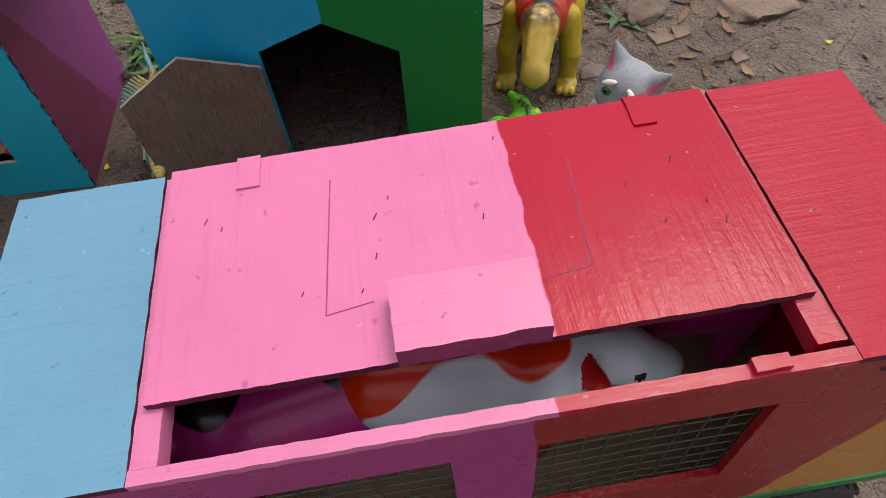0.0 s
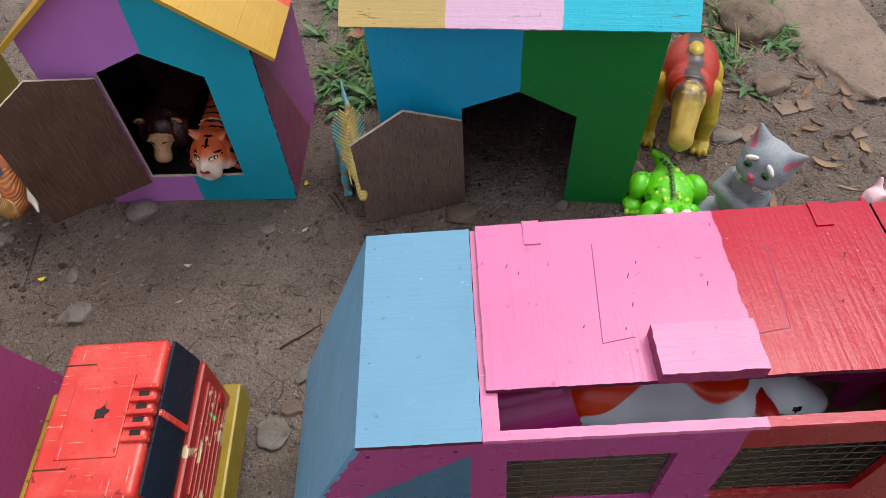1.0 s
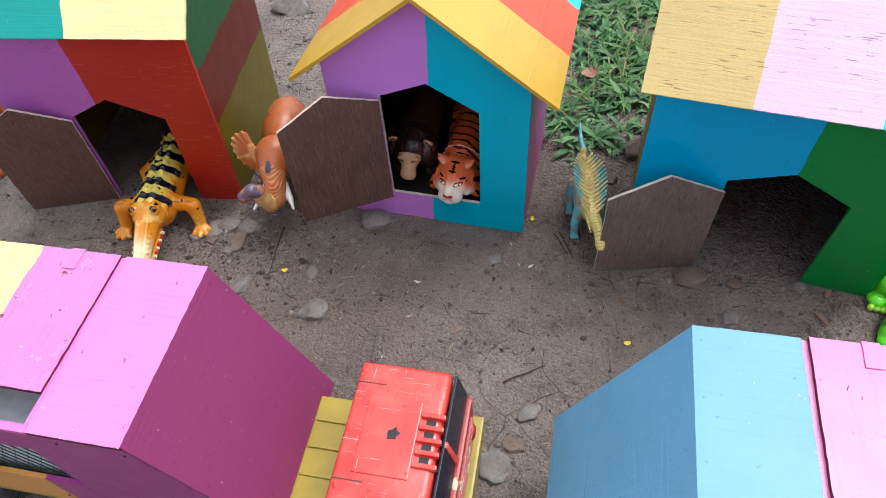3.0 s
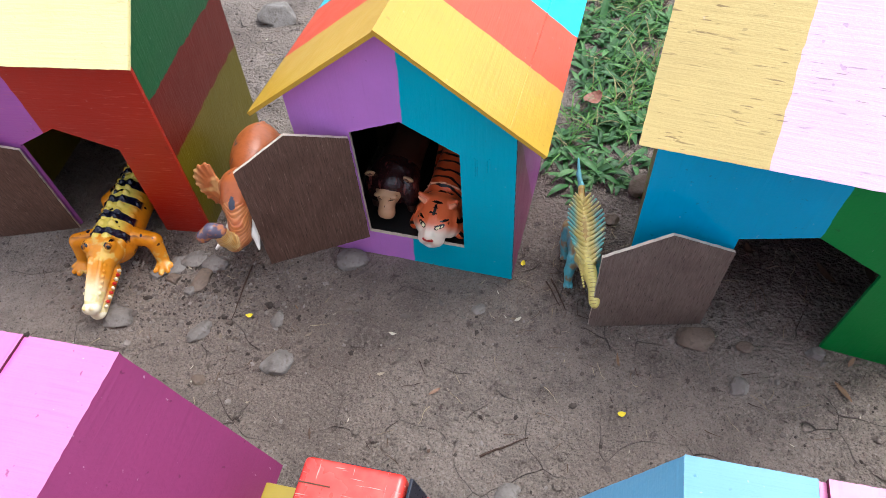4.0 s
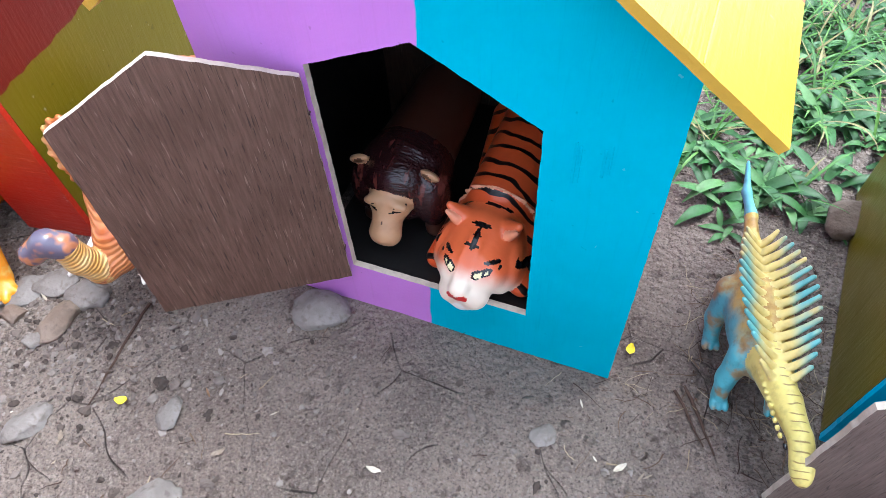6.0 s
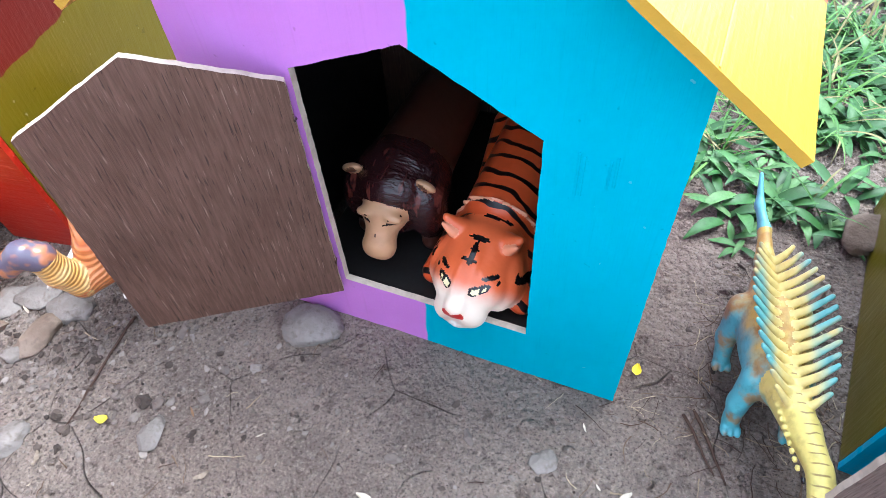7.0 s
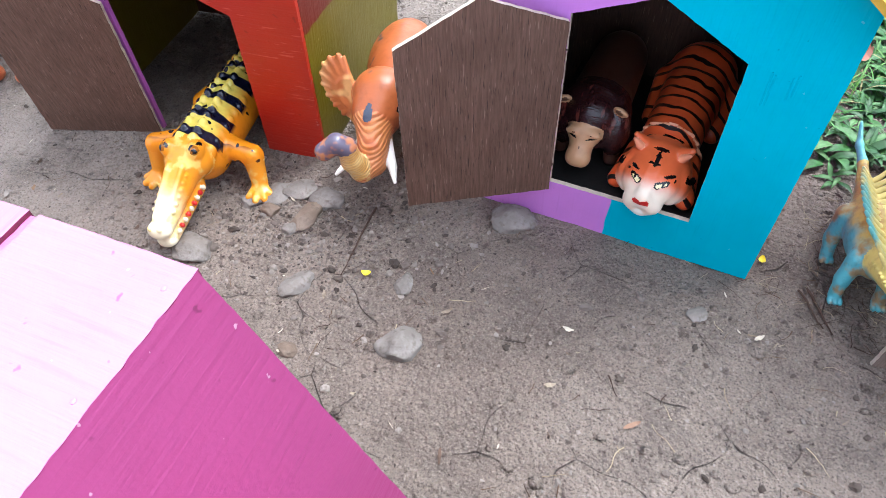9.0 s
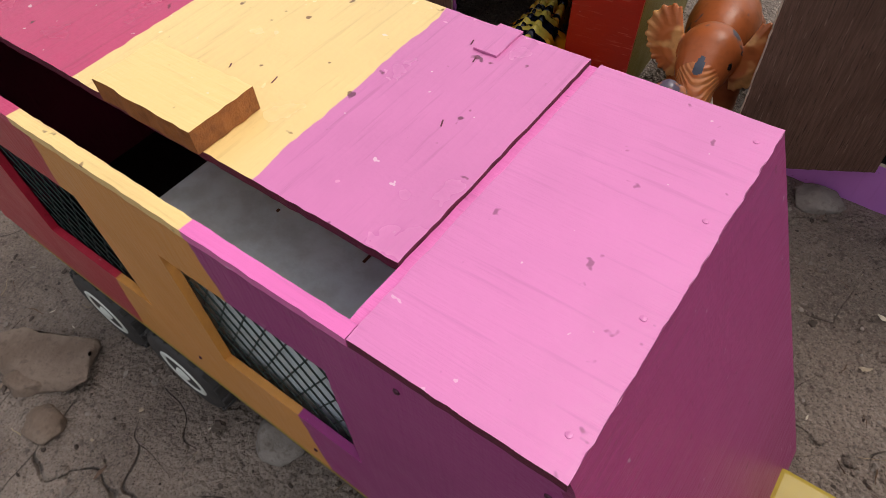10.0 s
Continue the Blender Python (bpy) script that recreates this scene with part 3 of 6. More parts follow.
    # window wires
    for x0, z0, x1, z1 in windows:
        lines = []
        rnd = random.Random(int(x0 * 1000))
        if cell > 0:
            n, k = int((x1 - x0) / cell), int((z1 - z0) / cell)
            for i in range(n + 1):
                x = x0 + (x1 - x0) * i / n
                mid = (x + rnd.uniform(-0.0012, 0.0012), TH + 0.002, (z0 + z1) / 2)
                lines += [((x, TH + 0.001, z0 - 0.004), mid), (mid, (x + rnd.uniform(-0.001, 0.001), TH + 0.001, z1 + 0.004))]
            for j in range(k + 1):
                z = z0 + (z1 - z0) * j / k
                mid = ((x0 + x1) / 2, TH + 0.0025, z + rnd.uniform(-0.001, 0.001))
                lines += [((x0 - 0.004, TH + 0.0015, z), mid), (mid, (x1 + 0.004, TH + 0.0015, z))]
        else:
            h, step = z1 - z0, -cell
            run_ = h * 0.6
            d = -run_
            while d < (x1 - x0):
                for flip in (0, 1):
                    a, b = max(d, 0.0), min(d + run_, x1 - x0)
                    if b > a:
                        za, zb_ = (a - d) / 0.6, (b - d) / 0.6
                        if flip:
                            za, zb_ = h - za, h - zb_
                        lines.append(((x0 + a, TH + 0.001 + flip * 0.0008, z0 + za), (x0 + b, TH + 0.001 + flip * 0.0008, z0 + zb_)))
                d += step
        add("wire_mesh", rods(lines, 0.0005, 4), wire, fp, "wire netting over the window")
    # floor and lining
    fz, f1, fm, fm2 = inside
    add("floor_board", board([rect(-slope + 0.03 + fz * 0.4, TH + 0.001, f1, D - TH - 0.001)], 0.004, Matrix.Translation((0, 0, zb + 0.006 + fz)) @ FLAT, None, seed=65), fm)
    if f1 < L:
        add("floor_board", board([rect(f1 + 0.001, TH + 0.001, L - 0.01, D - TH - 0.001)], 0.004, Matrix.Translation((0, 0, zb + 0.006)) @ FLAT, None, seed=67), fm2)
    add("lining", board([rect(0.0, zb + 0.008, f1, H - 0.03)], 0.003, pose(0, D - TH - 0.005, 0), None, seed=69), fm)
    # nails along the edges
    nail_f = nail_t = None
    for x, z in [(-slope * 0.85 + 0.008, zb + 0.03), (0.004, H - 0.02), (s0 - 0.02, H - 0.018), (s1 + 0.02, H - 0.018), (L - 0.006, H - 0.06), (L * 0.5, zb + 0.03), (L * 0.3, zb + 0.02)]:
        if nail_f is None:
            nail_f = part("nail", lathe([(0.0016, 0.0), (0.0014, -0.0006), (0.0004, -0.001)], 8), NAIL, c)
            ob = nail_f
        else:
            ob = new("nail", nail_f.data)
            ob.parent = c
        ob.location = (x * sgn, 0, z)
    for y in (0.012, 0.06, 0.11, 0.16):
        if nail_t is None:
            nail_t = part("nail", lathe([(0.0013, 0.0), (0.0012, 0.0004), (0.0004, 0.0007)], 8, "z"), cap, c)
            ob = nail_t
        else:
            ob = new("nail", nail_t.data)
            ob.parent = c
        ob.location = (0.006 * sgn, y, H)
    return lid, add


# right-hand box: pink, red, blue
HR = 0.3345
r_front = painted("purple_red_tan_side_paint", lin(172, 58, 128), [
    (lin(150, 14, 26), [(1, 0, 0.06, -0.272)]),
    (lin(196, 132, 52), [(1, 0, -0.33, -0.373)]),
    (lin(62, 112, 142), [(0.68, 0, -0.73, 0.175), (-1, 0, 0.05, 0.058)])], rough=0.33)
r_lid = painted("pink_and_red_lid_paint", PINK, [(RED, [(1, 0.0, 0, -0.2705)])], grain="y", rough=0.24, wear=0.35, relief=0.32, spec=0.24)
r_cap = painted("blue_and_red_roof_paint", BLUE, [(RED, [(1, 0, 0, -0.3)])], grain="x", rough=0.36, spec=0.22)
r_edge = painted("pink_and_red_rim_paint", PINK, [(RED, [(1, 0, 0, -0.262)])], grain="x", rough=0.4, streak=0.4, streak_colour=lin(240, 190, 200))
r_slope = painted("blue_slope_paint", lin(104, 162, 192), grain="y", rough=0.42)
r_end = painted("red_end_paint", RED, grain="z")
r_block = [painted("pink_block_paint", PINK, grain="x", wear=0.5), plain("sawn_block_end", lin(150, 60, 100), 0.7, 0.5, 160, 0.8)]
lid_r, add_r = crate(pose(-0.1175, 0.250, 0, 0, -1.6, -6.0), 1, 0.474, 0.10, 0.07, HR, 0.116, (r_front, r_cap, r_lid, r_slope, r_end, r_edge),
      [(0.097, 0.186, 0.214, 0.292), (0.256, 0.186, 0.372, 0.294)], 0.0125, (0.199, 0.030, 0.267, 0.067, 0.014, r_block), (0.083, 0.392),
      "plywood crate with pink and red lid, blue sloping end", WIRE, (0, 0.474, CARD, CARD), 0.003)

# pencil lines left on the lid
for pts in ([(0.174, 0.1475), (0.168, 0.0624), (0.191, 0.066)], [(0.302, 0.138), (0.296, 0.066), (0.272, 0.063)]):
    for (ax, ay), (bx, by) in zip(pts, pts[1:]):
        add_r("pencil_line", rods([((ax, ay, HR + 0.0031), (bx, by, HR + 0.0031))], 0.00035, 4), PENCIL, lid_r)

# left-hand box: magenta, cream, rose
HL = 0.331
# one magenta: side and slope darkened for shade, roof and lid paled for sheen
l_front = painted("shaded_magenta_tan_red_side_paint", lin(150, 50, 118), [(lin(206, 142, 70), [(-1, 0, -0.12, -0.128)]), (lin(168, 34, 56), [(-1, 0, 0.25, -0.36)])], rough=0.36)
l_lid = painted("magenta_cream_rose_lid_paint", MAGENTA, [(CREAM, [(-1, -0.037, 0, -0.1607)]), (ROSE, [(-1, -0.03, 0, -0.2846)])], grain="y", rough=0.28, wear=0.9, spec=0.8)
l_cap = painted("magenta_roof_paint", lin(208, 118, 172), grain="x", rough=0.26, wear=0.6, spec=0.8)
l_edge = painted("magenta_and_cream_rim_paint", lin(222, 110, 176), [(CREAM, [(-1, 0, 0, -0.165)]), (ROSE, [(-1, 0, 0, -0.288)])], grain="x", wear=0.8)
l_slope = painted("shaded_magenta_slope_paint", lin(130, 52, 94), grain="y", rough=0.45, wear=0.5, spec=0.25)
l_block = [painted("cream_block_paint", CREAM, grain="x", wear=0.7), plain("sawn_wood_end", lin(150, 92, 44), 0.8, 0.6, 160, 0.9)]
# floor and lining of this crate are near black
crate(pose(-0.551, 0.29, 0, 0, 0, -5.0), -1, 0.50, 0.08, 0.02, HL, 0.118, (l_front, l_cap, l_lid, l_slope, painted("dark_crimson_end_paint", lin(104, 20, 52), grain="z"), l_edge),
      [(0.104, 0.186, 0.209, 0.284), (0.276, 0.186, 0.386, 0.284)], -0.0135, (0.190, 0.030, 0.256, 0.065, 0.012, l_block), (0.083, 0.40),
      "plywood crate with magenta, cream and rose lid, magenta sloping end darkened for shade", WIRE_D, (0.0, 0.30, DARK, DARK), 0.001)

# grey box standing inside the left-hand crate
gb = holder("metal_box", pose(-0.551, 0.29, 0, 0, 0, -5.0), "plain grey metal box standing inside a crate", "box")
part("box_body", block(-0.262, 0.012, 0.1255, -0.012, 0.150, 0.264, 0.003), GREY, gb)
for x in (-0.20, -0.14, -0.06):
    part("scratch", block(x, 0.06, 0.2635, x + 0.0015, 0.062 + (x + 0.2) * 0.3, 0.2644), RUST, gb)
add_r("rim_block", board([rect(0.347, 0.0, 0.363, 0.0065)], 0.0035, Matrix.Translation((0, 0, HR + 0.0036)) @ FLAT, None, seed=91), r_edge, lid_r.parent)


# ---- toy trucks under the crates ----
_s = Shade("worn_red_toy_plastic", 0.2)
_sc = _s.math("MAXIMUM", _s.ramp(_s.noise(1.0, 2, 0.5, _s.stretch(25, 420, 300, (0, 0, 20))), 0.66, 0.72), _s.ramp(_s.noise(1.0, 2, 0.5, _s.stretch(380, 22, 300, (0, 0, -14))), 0.68, 0.74))
_c = _s.mix(_s.math("MULTIPLY", _s.ramp(_s.noise(28, 4), 0.35, 0.7), 0.5), lin(206, 52, 44), lin(216, 96, 84))
_c = _s.mix(_s.math("MULTIPLY", _sc, 0.5), _c, lin(236, 190, 178))
_c = _s.mix(_s.math("MULTIPLY", _s.ramp(_s.noise(110, 3), 0.66, 0.70), 0.7), _c, lin(120, 24, 20))
_s.bump(_s.math("ADD", _s.noise(60, 3), _s.math("MULTIPLY", _sc, 0.5)), 0.35, 0.0012)
T_RED = _s.done(_c, _s.math("MULTIPLY_ADD", _s.noise(30, 3), 0.4, 0.05))
T_YEL = plain("yellow_toy_plastic", lin(156, 134, 34), 0.35, 0.35, 25, 0.15)
T_GRN = plain("green_toy_plastic", lin(10, 120, 58), 0.3, 0.3, 25, 0.15)
T_NAVY = plain("navy_window_paint", lin(22, 26, 40), 0.3, 0.3, 40, 0.1)
T_TYRE = plain("black_toy_tyre", lin(52, 50, 50), 0.65, 0.4, 40, 0.3)
T_HUB = plain("white_hub", lin(214, 218, 212), 0.4, 0.3, 60, 0.1)
PEEL = Shade("peeling_red_enamel", 0.35)
_a = PEEL.ramp(PEEL.noise(38, 3), 0.58, 0.6)
_b = PEEL.ramp(PEEL.noise(30, 2, 0.5, PEEL.stretch(1.2, 1, 0.5)), 0.66, 0.68)
PEEL.bump(PEEL.math("ADD", _a, PEEL.noise(1.0, 2, 0.5, PEEL.stretch(40, 40, 300))), 0.4, 0.001)
PEEL = PEEL.done(PEEL.mix(_b, PEEL.mix(PEEL.math("MULTIPLY", _a, 0.75), lin(150, 26, 20), lin(206, 190, 150)), lin(70, 200, 90)))


def wheel(parent, x, y, r, w, side):
    """A ribbed tyre with a white hub on its outer side."""
    ty = holder("wheel", Matrix.Translation((x, y, r)), "", "")
    ty.parent = parent
    half = w / 2
    tyre = part("tyre", lathe([(r * 0.55, -half), (r * 0.86, -half), (r * 0.95, -half * 0.8), (r * 0.95, half * 0.8), (r * 0.86, half), (r * 0.55, half)], 32), T_TYRE, ty, "ribbed black tyre", True)
    lugs = []
    for i in range(18):
        for s in (-1, 1):
            b = block(-0.0035, s * half * 0.1 if s > 0 else -half * 0.9, 0, 0.0035, half * 0.9 if s > 0 else -half * 0.1, r * 0.06, 0.0006, 1)
            b.transform(Matrix.Rotation(2 * math.pi * (i + 0.25 * s) / 18, 4, "Y") @ Matrix.Translation((0, 0, r * 0.94)))
            lugs.append(b)
    tagged(part("tread", join(lugs), T_TYRE, tyre, "raised tread lugs"), kind="stuff")
    e = side * half
    part("hub", lathe([(r * 0.56, e * 0.7), (r * 0.56, e * 1.02), (r * 0.48, e * 1.06), (r * 0.4, e * 0.96), (r * 0.18, e * 0.94), (r * 0.14, e * 1.1), (r * 0.02, e * 1.12)], 24), T_HUB, ty, "white plastic hub", True)


def toy_truck(m, sgn, plastic, wheels, length, cab, label):
    t = holder("toy_truck", m, label, "toy truck", "toy trucks")
    x0, x1 = (-length, 0.09) if sgn < 0 else (-0.06, length)
    part("chassis", block(x0, 0.02, 0.062, x1, 0.15, 0.1095, 0.004), plastic, t, "moulded plastic chassis")
    part("bed_rim", block(min(x0, x1) + 0.005, 0.002, 0.098, max(x0, x1) - 0.02, 0.17, 0.1105, 0.002), plastic, t)
    for x in wheels:
        wheel(t, x, 0.018, 0.046, 0.036, -1)
        wheel(t, x, 0.156, 0.046, 0.036, 1)
    if not cab:
        return t
    # cab
    body = block(0.135, 0.012, 0.075, 0.236, 0.158, 0.2165, 0.006, 3)
    for v in body.verts:
        if v.co.z > 0.16 and v.co.x > 0.18:
            v.co.x -= 0.010 * (v.co.z - 0.16) / 0.056
    c = part("cab", body, T_RED, t, "glossy red plastic cab", True)
    part("roof_panel", block(0.152, 0.046, 0.2145, 0.205, 0.122, 0.2182, 0.0012), T_RED, c)
    hole = [(0.0055 * (1 + 0.45 * math.sin(5 * w) * (i % 2)) * math.cos(w), 0.0055 * (0.8 + 0.5 * (i % 3 == 0)) * math.sin(w)) for i, w in enumerate([2 * math.pi * k / 14 for k in range(14)])]
    # the roof is unbroken: a near-black plate gives the dark of the hole
    part("roof_hole_shade", board([hole], 0.0007, Matrix.Translation((0.183, 0.086, 0.2192)) @ FLAT, amp=0.0), DARK, c, "flat dark patch for the shade of a jagged hole in the cab roof")
    for y in (0.058, 0.070, 0.082, 0.094, 0.106):
        part("roof_rib", block(0.206, y, 0.214, 0.2295, y + 0.0045, 0.2215, 0.0012), T_RED, c)
    # dark strips put in for the shade between the ribs
    for y in (0.0635, 0.0755, 0.0875, 0.0995):
        part("rib_shade", block(0.2115, y, 0.2160, 0.2205, y + 0.0055, 0.2172), DARK, c)
    for y in (0.038, 0.134):
        part("roof_groove", block(0.137, y, 0.2163, 0.165, y + 0.0012, 0.2170), RUST, c)
    w = block(0.0, 0.014, 0.0, 0.003, 0.156, 0.043, 0.0008)
    w.transform(Matrix.Translation((0.2385, 0, 0.172)) @ Matrix.Rotation(radians(-12), 4, "Y"))
    part("windscreen", w, T_NAVY, c, "navy-painted windscreen")
    w = block(0.0, 0.082, 0.0, 0.0045, 0.088, 0.043, 0.0008)
    w.transform(Matrix.Translation((0.2390, 0, 0.172)) @ Matrix.Rotation(radians(-12), 4, "Y"))
    part("windscreen_bar", w, T_RED, c)
    part("side_window", block(0.165, 0.009, 0.172, 0.215, 0.0125, 0.205, 0.0008), T_NAVY, c)
    part("side_window", block(0.165, 0.1575, 0.172, 0.215, 0.161, 0.205, 0.0008), T_NAVY, c)
    g = part("grille", block(0.232, 0.014, 0.085, 0.2465, 0.156, 0.171, 0.003), PEEL, c, "red grille with peeling paint")
    for z in (0.105, 0.115, 0.125, 0.135, 0.145, 0.155):
        part("grille_bar", block(0.2455, 0.03, z, 0.249, 0.14, z + 0.0035, 0.001), PEEL, g)
    for y in (0.032, 0.138):
        b = lathe([(0.009, 0), (0.009, 0.003), (0.006, 0.005), (0.001, 0.0055)], 18, "z")
        b.transform(Matrix.Translation((0.246, y, 0.12)) @ Matrix.Rotation(radians(90), 4, "Y"))
        part("headlight", b, PEEL, g, "", True)
    part("bumper", block(0.236, 0.002, 0.052, 0.2565, 0.170, 0.092, 0.003), T_YEL, t, "yellow plastic bumper")
    part("bed", block(0.075, 0.010, 0.100, 0.137, 0.150, 0.132, 0.003), T_YEL, t, "yellow bed behind the cab")
    for y in (0.03, 0.06, 0.09, 0.12):
        part("bed_rib", block(0.078, y, 0.1315, 0.134, y + 0.005, 0.1345, 0.001), T_YEL, t)
    part("bed_wall", block(0.118, 0.010, 0.128, 0.134, 0.152, 0.150, 0.003), T_YEL, t)
    wheel(t, 0.185, 0.018, 0.046, 0.036, -1)
    wheel(t, 0.185, 0.156, 0.046, 0.036, 1)
    return t


toy_truck(pose(-0.127, 0.251, 0, 0, 0, -6.0), 1, T_GRN, (0.385, 0.49, 0.0), 0.56, False, "green plastic toy truck chassis under a crate")
toy_truck(pose(-0.551, 0.29, 0, 0, 0, -5.0), -1, T_YEL, (-0.325, -0.43), 0.51, True, "plastic toy truck with red cab and yellow chassis")

# ---- toy animals ----
BLACK = toy("black_toy_paint", lin(18, 17, 20), rough=0.2)
WHITE = toy("white_toy_paint", lin(236, 232, 222), rough=0.35, grime=0.12)
CREAMY = toy("cream_toy_paint", lin(238, 226, 196), rough=0.35)
REDP = toy("red_toy_paint", lin(196, 34, 30), rough=0.3)
EYEG = toy("green_eye_paint", lin(44, 120, 60), rough=0.15)

# tiger, lying with its chin on the sill
TIG = toy("tiger_orange_paint", lin(214, 88, 44), [(lin(20, 14, 16), bands(1.0, 0.25, 430, 0.60, 0.70, 0.011, 0.16, 26))], 0.28, grime=0.12)
TIGF = toy("tiger_face_paint", lin(222, 104, 58), [(lin(242, 222, 200), above(0, -1, -0.75, 0.003, 0.010, 0.005))], 0.28, grime=0.08)
COLLAR = toy("pale_orange_seam_paint", lin(236, 168, 130), rough=0.3)
PINKISH = toy("pale_ear_paint", lin(232, 150, 112), rough=0.35)
PALEY = toy("pale_yellow_eye_paint", lin(238, 222, 170), rough=0.2)
moulded("toy_tiger", [
    seg((0, 0.048, 0.033), (0, 0.15, 0.040), 0.0285, 0.032), egg((0, 0.15, 0.04), (0.034, 0.03, 0.034)),
    egg((0, 0.014, 0.030), (0.0285, 0.026, 0.025), (0, 0, 0), 1), egg((0, -0.008, 0.028), (0.0270, 0.026, 0.0205), (14, 0, 0), 1),
    seg((0, -0.002, 0.0455), (0, -0.034, 0.0295), 0.0070, 0.0080, 1, 0.5),
    seg((-0.0055, -0.031, 0.0220), (0.0055, -0.031, 0.0220), 0.0088, 0.0088, 1, 0.5), *mirror(egg((0.0085, -0.027, 0.0165), (0.0105, 0.0115, 0.0110), (0, 0, 0), 1, 0.4), egg((0.0045, -0.0180, 0.0440), (0.0022, 0.014, 0.0022), (26, 0, 0), 1, 0.3)),
    egg((0, -0.027, 0.0095), (0.0115, 0.011, 0.0085), (0, 0, 0), 2, 0.5),
    *mirror(egg((0.0255, 0.006, 0.022), (0.0085, 0.017, 0.017), (0, 0, 12), 1, 0.7), egg((0.021, -0.006, 0.016), (0.009, 0.013, 0.010), (0, 0, 0), 1, 0.7)),
    egg((0, 0.0405, 0.033), (0.0305, 0.0011, 0.0305), (8, 0, 0), 6, 0.05),
    *mirror(seg((0.0185, 0.014, 0.0475), (0.0265, 0.011, 0.0585), 0.0080, 0.0028, 1, 0.35), seg((0.0205, 0.0075, 0.0500), (0.0265, 0.0055, 0.0575), 0.0042, 0.0016, 7, 0.1)),
    # painted marks
    seg((-0.0050, -0.0405, 0.0265), (0.0050, -0.0405, 0.0265), 0.0032, 0.0032, 4, 0), seg((0, -0.045, 0.020), (0, -0.046, 0.016), 0.0007, 0.0007, 3, 0),
    *mirror(seg((0.0095, -0.0270, 0.0400), (0.0195, -0.0200, 0.0420), 0.0034, 0.0030, 3, 0), seg((0.0102, -0.0272, 0.0398), (0.0180, -0.0215, 0.0415), 0.0024, 0.0022, 8, 0), egg((0.0135, -0.0245, 0.0408), (0.0013, 0.0030, 0.0030), (0, 0, 0), 3, 0),
            seg((0.0135, -0.0180, 0.0455), (0.0235, -0.0085, 0.0430), 0.0022, 0.0028, 3, 0), seg((0.0225, -0.0140, 0.040), (0.0255, -0.0050, 0.0400), 0.0018, 0.0008, 3, 0),
            seg((0.0325, -0.004, 0.034), (0.0335, 0.012, 0.022), 0.0025, 0.0045, 3, 0), seg((0.0300, 0.004, 0.041), (0.0325, -0.002, 0.036), 0.0012, 0.0030, 3, 0)),
    seg((0, -0.0125, 0.051), (0, 0.0050, 0.0555), 0.0026, 0.0020, 3, 0), seg((-0.0085, 0.0060, 0.0550), (0.0085, 0.0060, 0.0550), 0.0021, 0.0021, 3, 0),
    seg((-0.0060, -0.0035, 0.0540), (0.0065, -0.0030, 0.0540), 0.0019, 0.0019, 3, 0), seg((-0.0070, -0.0105, 0.0510), (0.0050, -0.0110, 0.0510), 0.0019, 0.0016, 3, 0),
    seg((-0.004, 0.0260, 0.055), (0.016, 0.0280, 0.050), 0.0018, 0.0010, 3, 0),
    *mirror(seg((0.024, 0.03, 0.024), (0.034, 0.0, 0.006), 0.012, 0.009), seg((0.028, 0.14, 0.03), (0.032, 0.10, 0.01), 0.018, 0.010)),
], [TIG, TIGF, WHITE, BLACK, REDP, BLACK, COLLAR, PINKISH, PALEY], pose(-0.3475, 0.826, 0.050, 0, 0, -12), "orange vinyl tiger toy with black stripes, lying on a sill", "toy animal", 0.0013, 0.007)

# lion, deep inside
MANE = toy("dark_brown_mane_paint", lin(44, 20, 22), [(lin(96, 48, 42), lambda s: s.ramp(s.noise(1.0, 3, 0.6, s.stretch(160, 40, 60)), 0.56, 0.66))], rough=0.2, ridges=2.5, scale=110)
TAN = toy("tan_lion_face_paint", lin(190, 146, 108), rough=0.4, ridges=0.5)
LBODY = toy("brown_lion_body_paint", lin(66, 36, 26), rough=0.4)
rnd = random.Random(5)
tufts = []
for i in range(34):
    w = 2 * math.pi * i / 34
    tufts.append(seg((0.020 * math.cos(w), -0.016, 0.045 + 0.022 * math.sin(w)), (0.034 * math.cos(w), 0.006, 0.044 + 0.034 * math.sin(w)), 0.0042, 0.0026, 0, 0.5))
for i in range(60):
    u, v = rnd.uniform(-1.3, 1.3), rnd.uniform(0.2, 1.4)
    p = Vector((math.sin(u) * math.cos(v * 0.6), -math.cos(v) * 0.9, math.cos(u) * math.sin(v) + 0.1)).normalized()
    c = Vector((p.x * 0.035, 0.010 + p.y * 0.026, 0.044 + p.z * 0.034))
    tufts.append(seg(c, c + Vector((p.x * 0.003, 0.012, -0.003 * abs(p.x) / 0.5)), 0.0022, 0.0012, 0, 0.3))
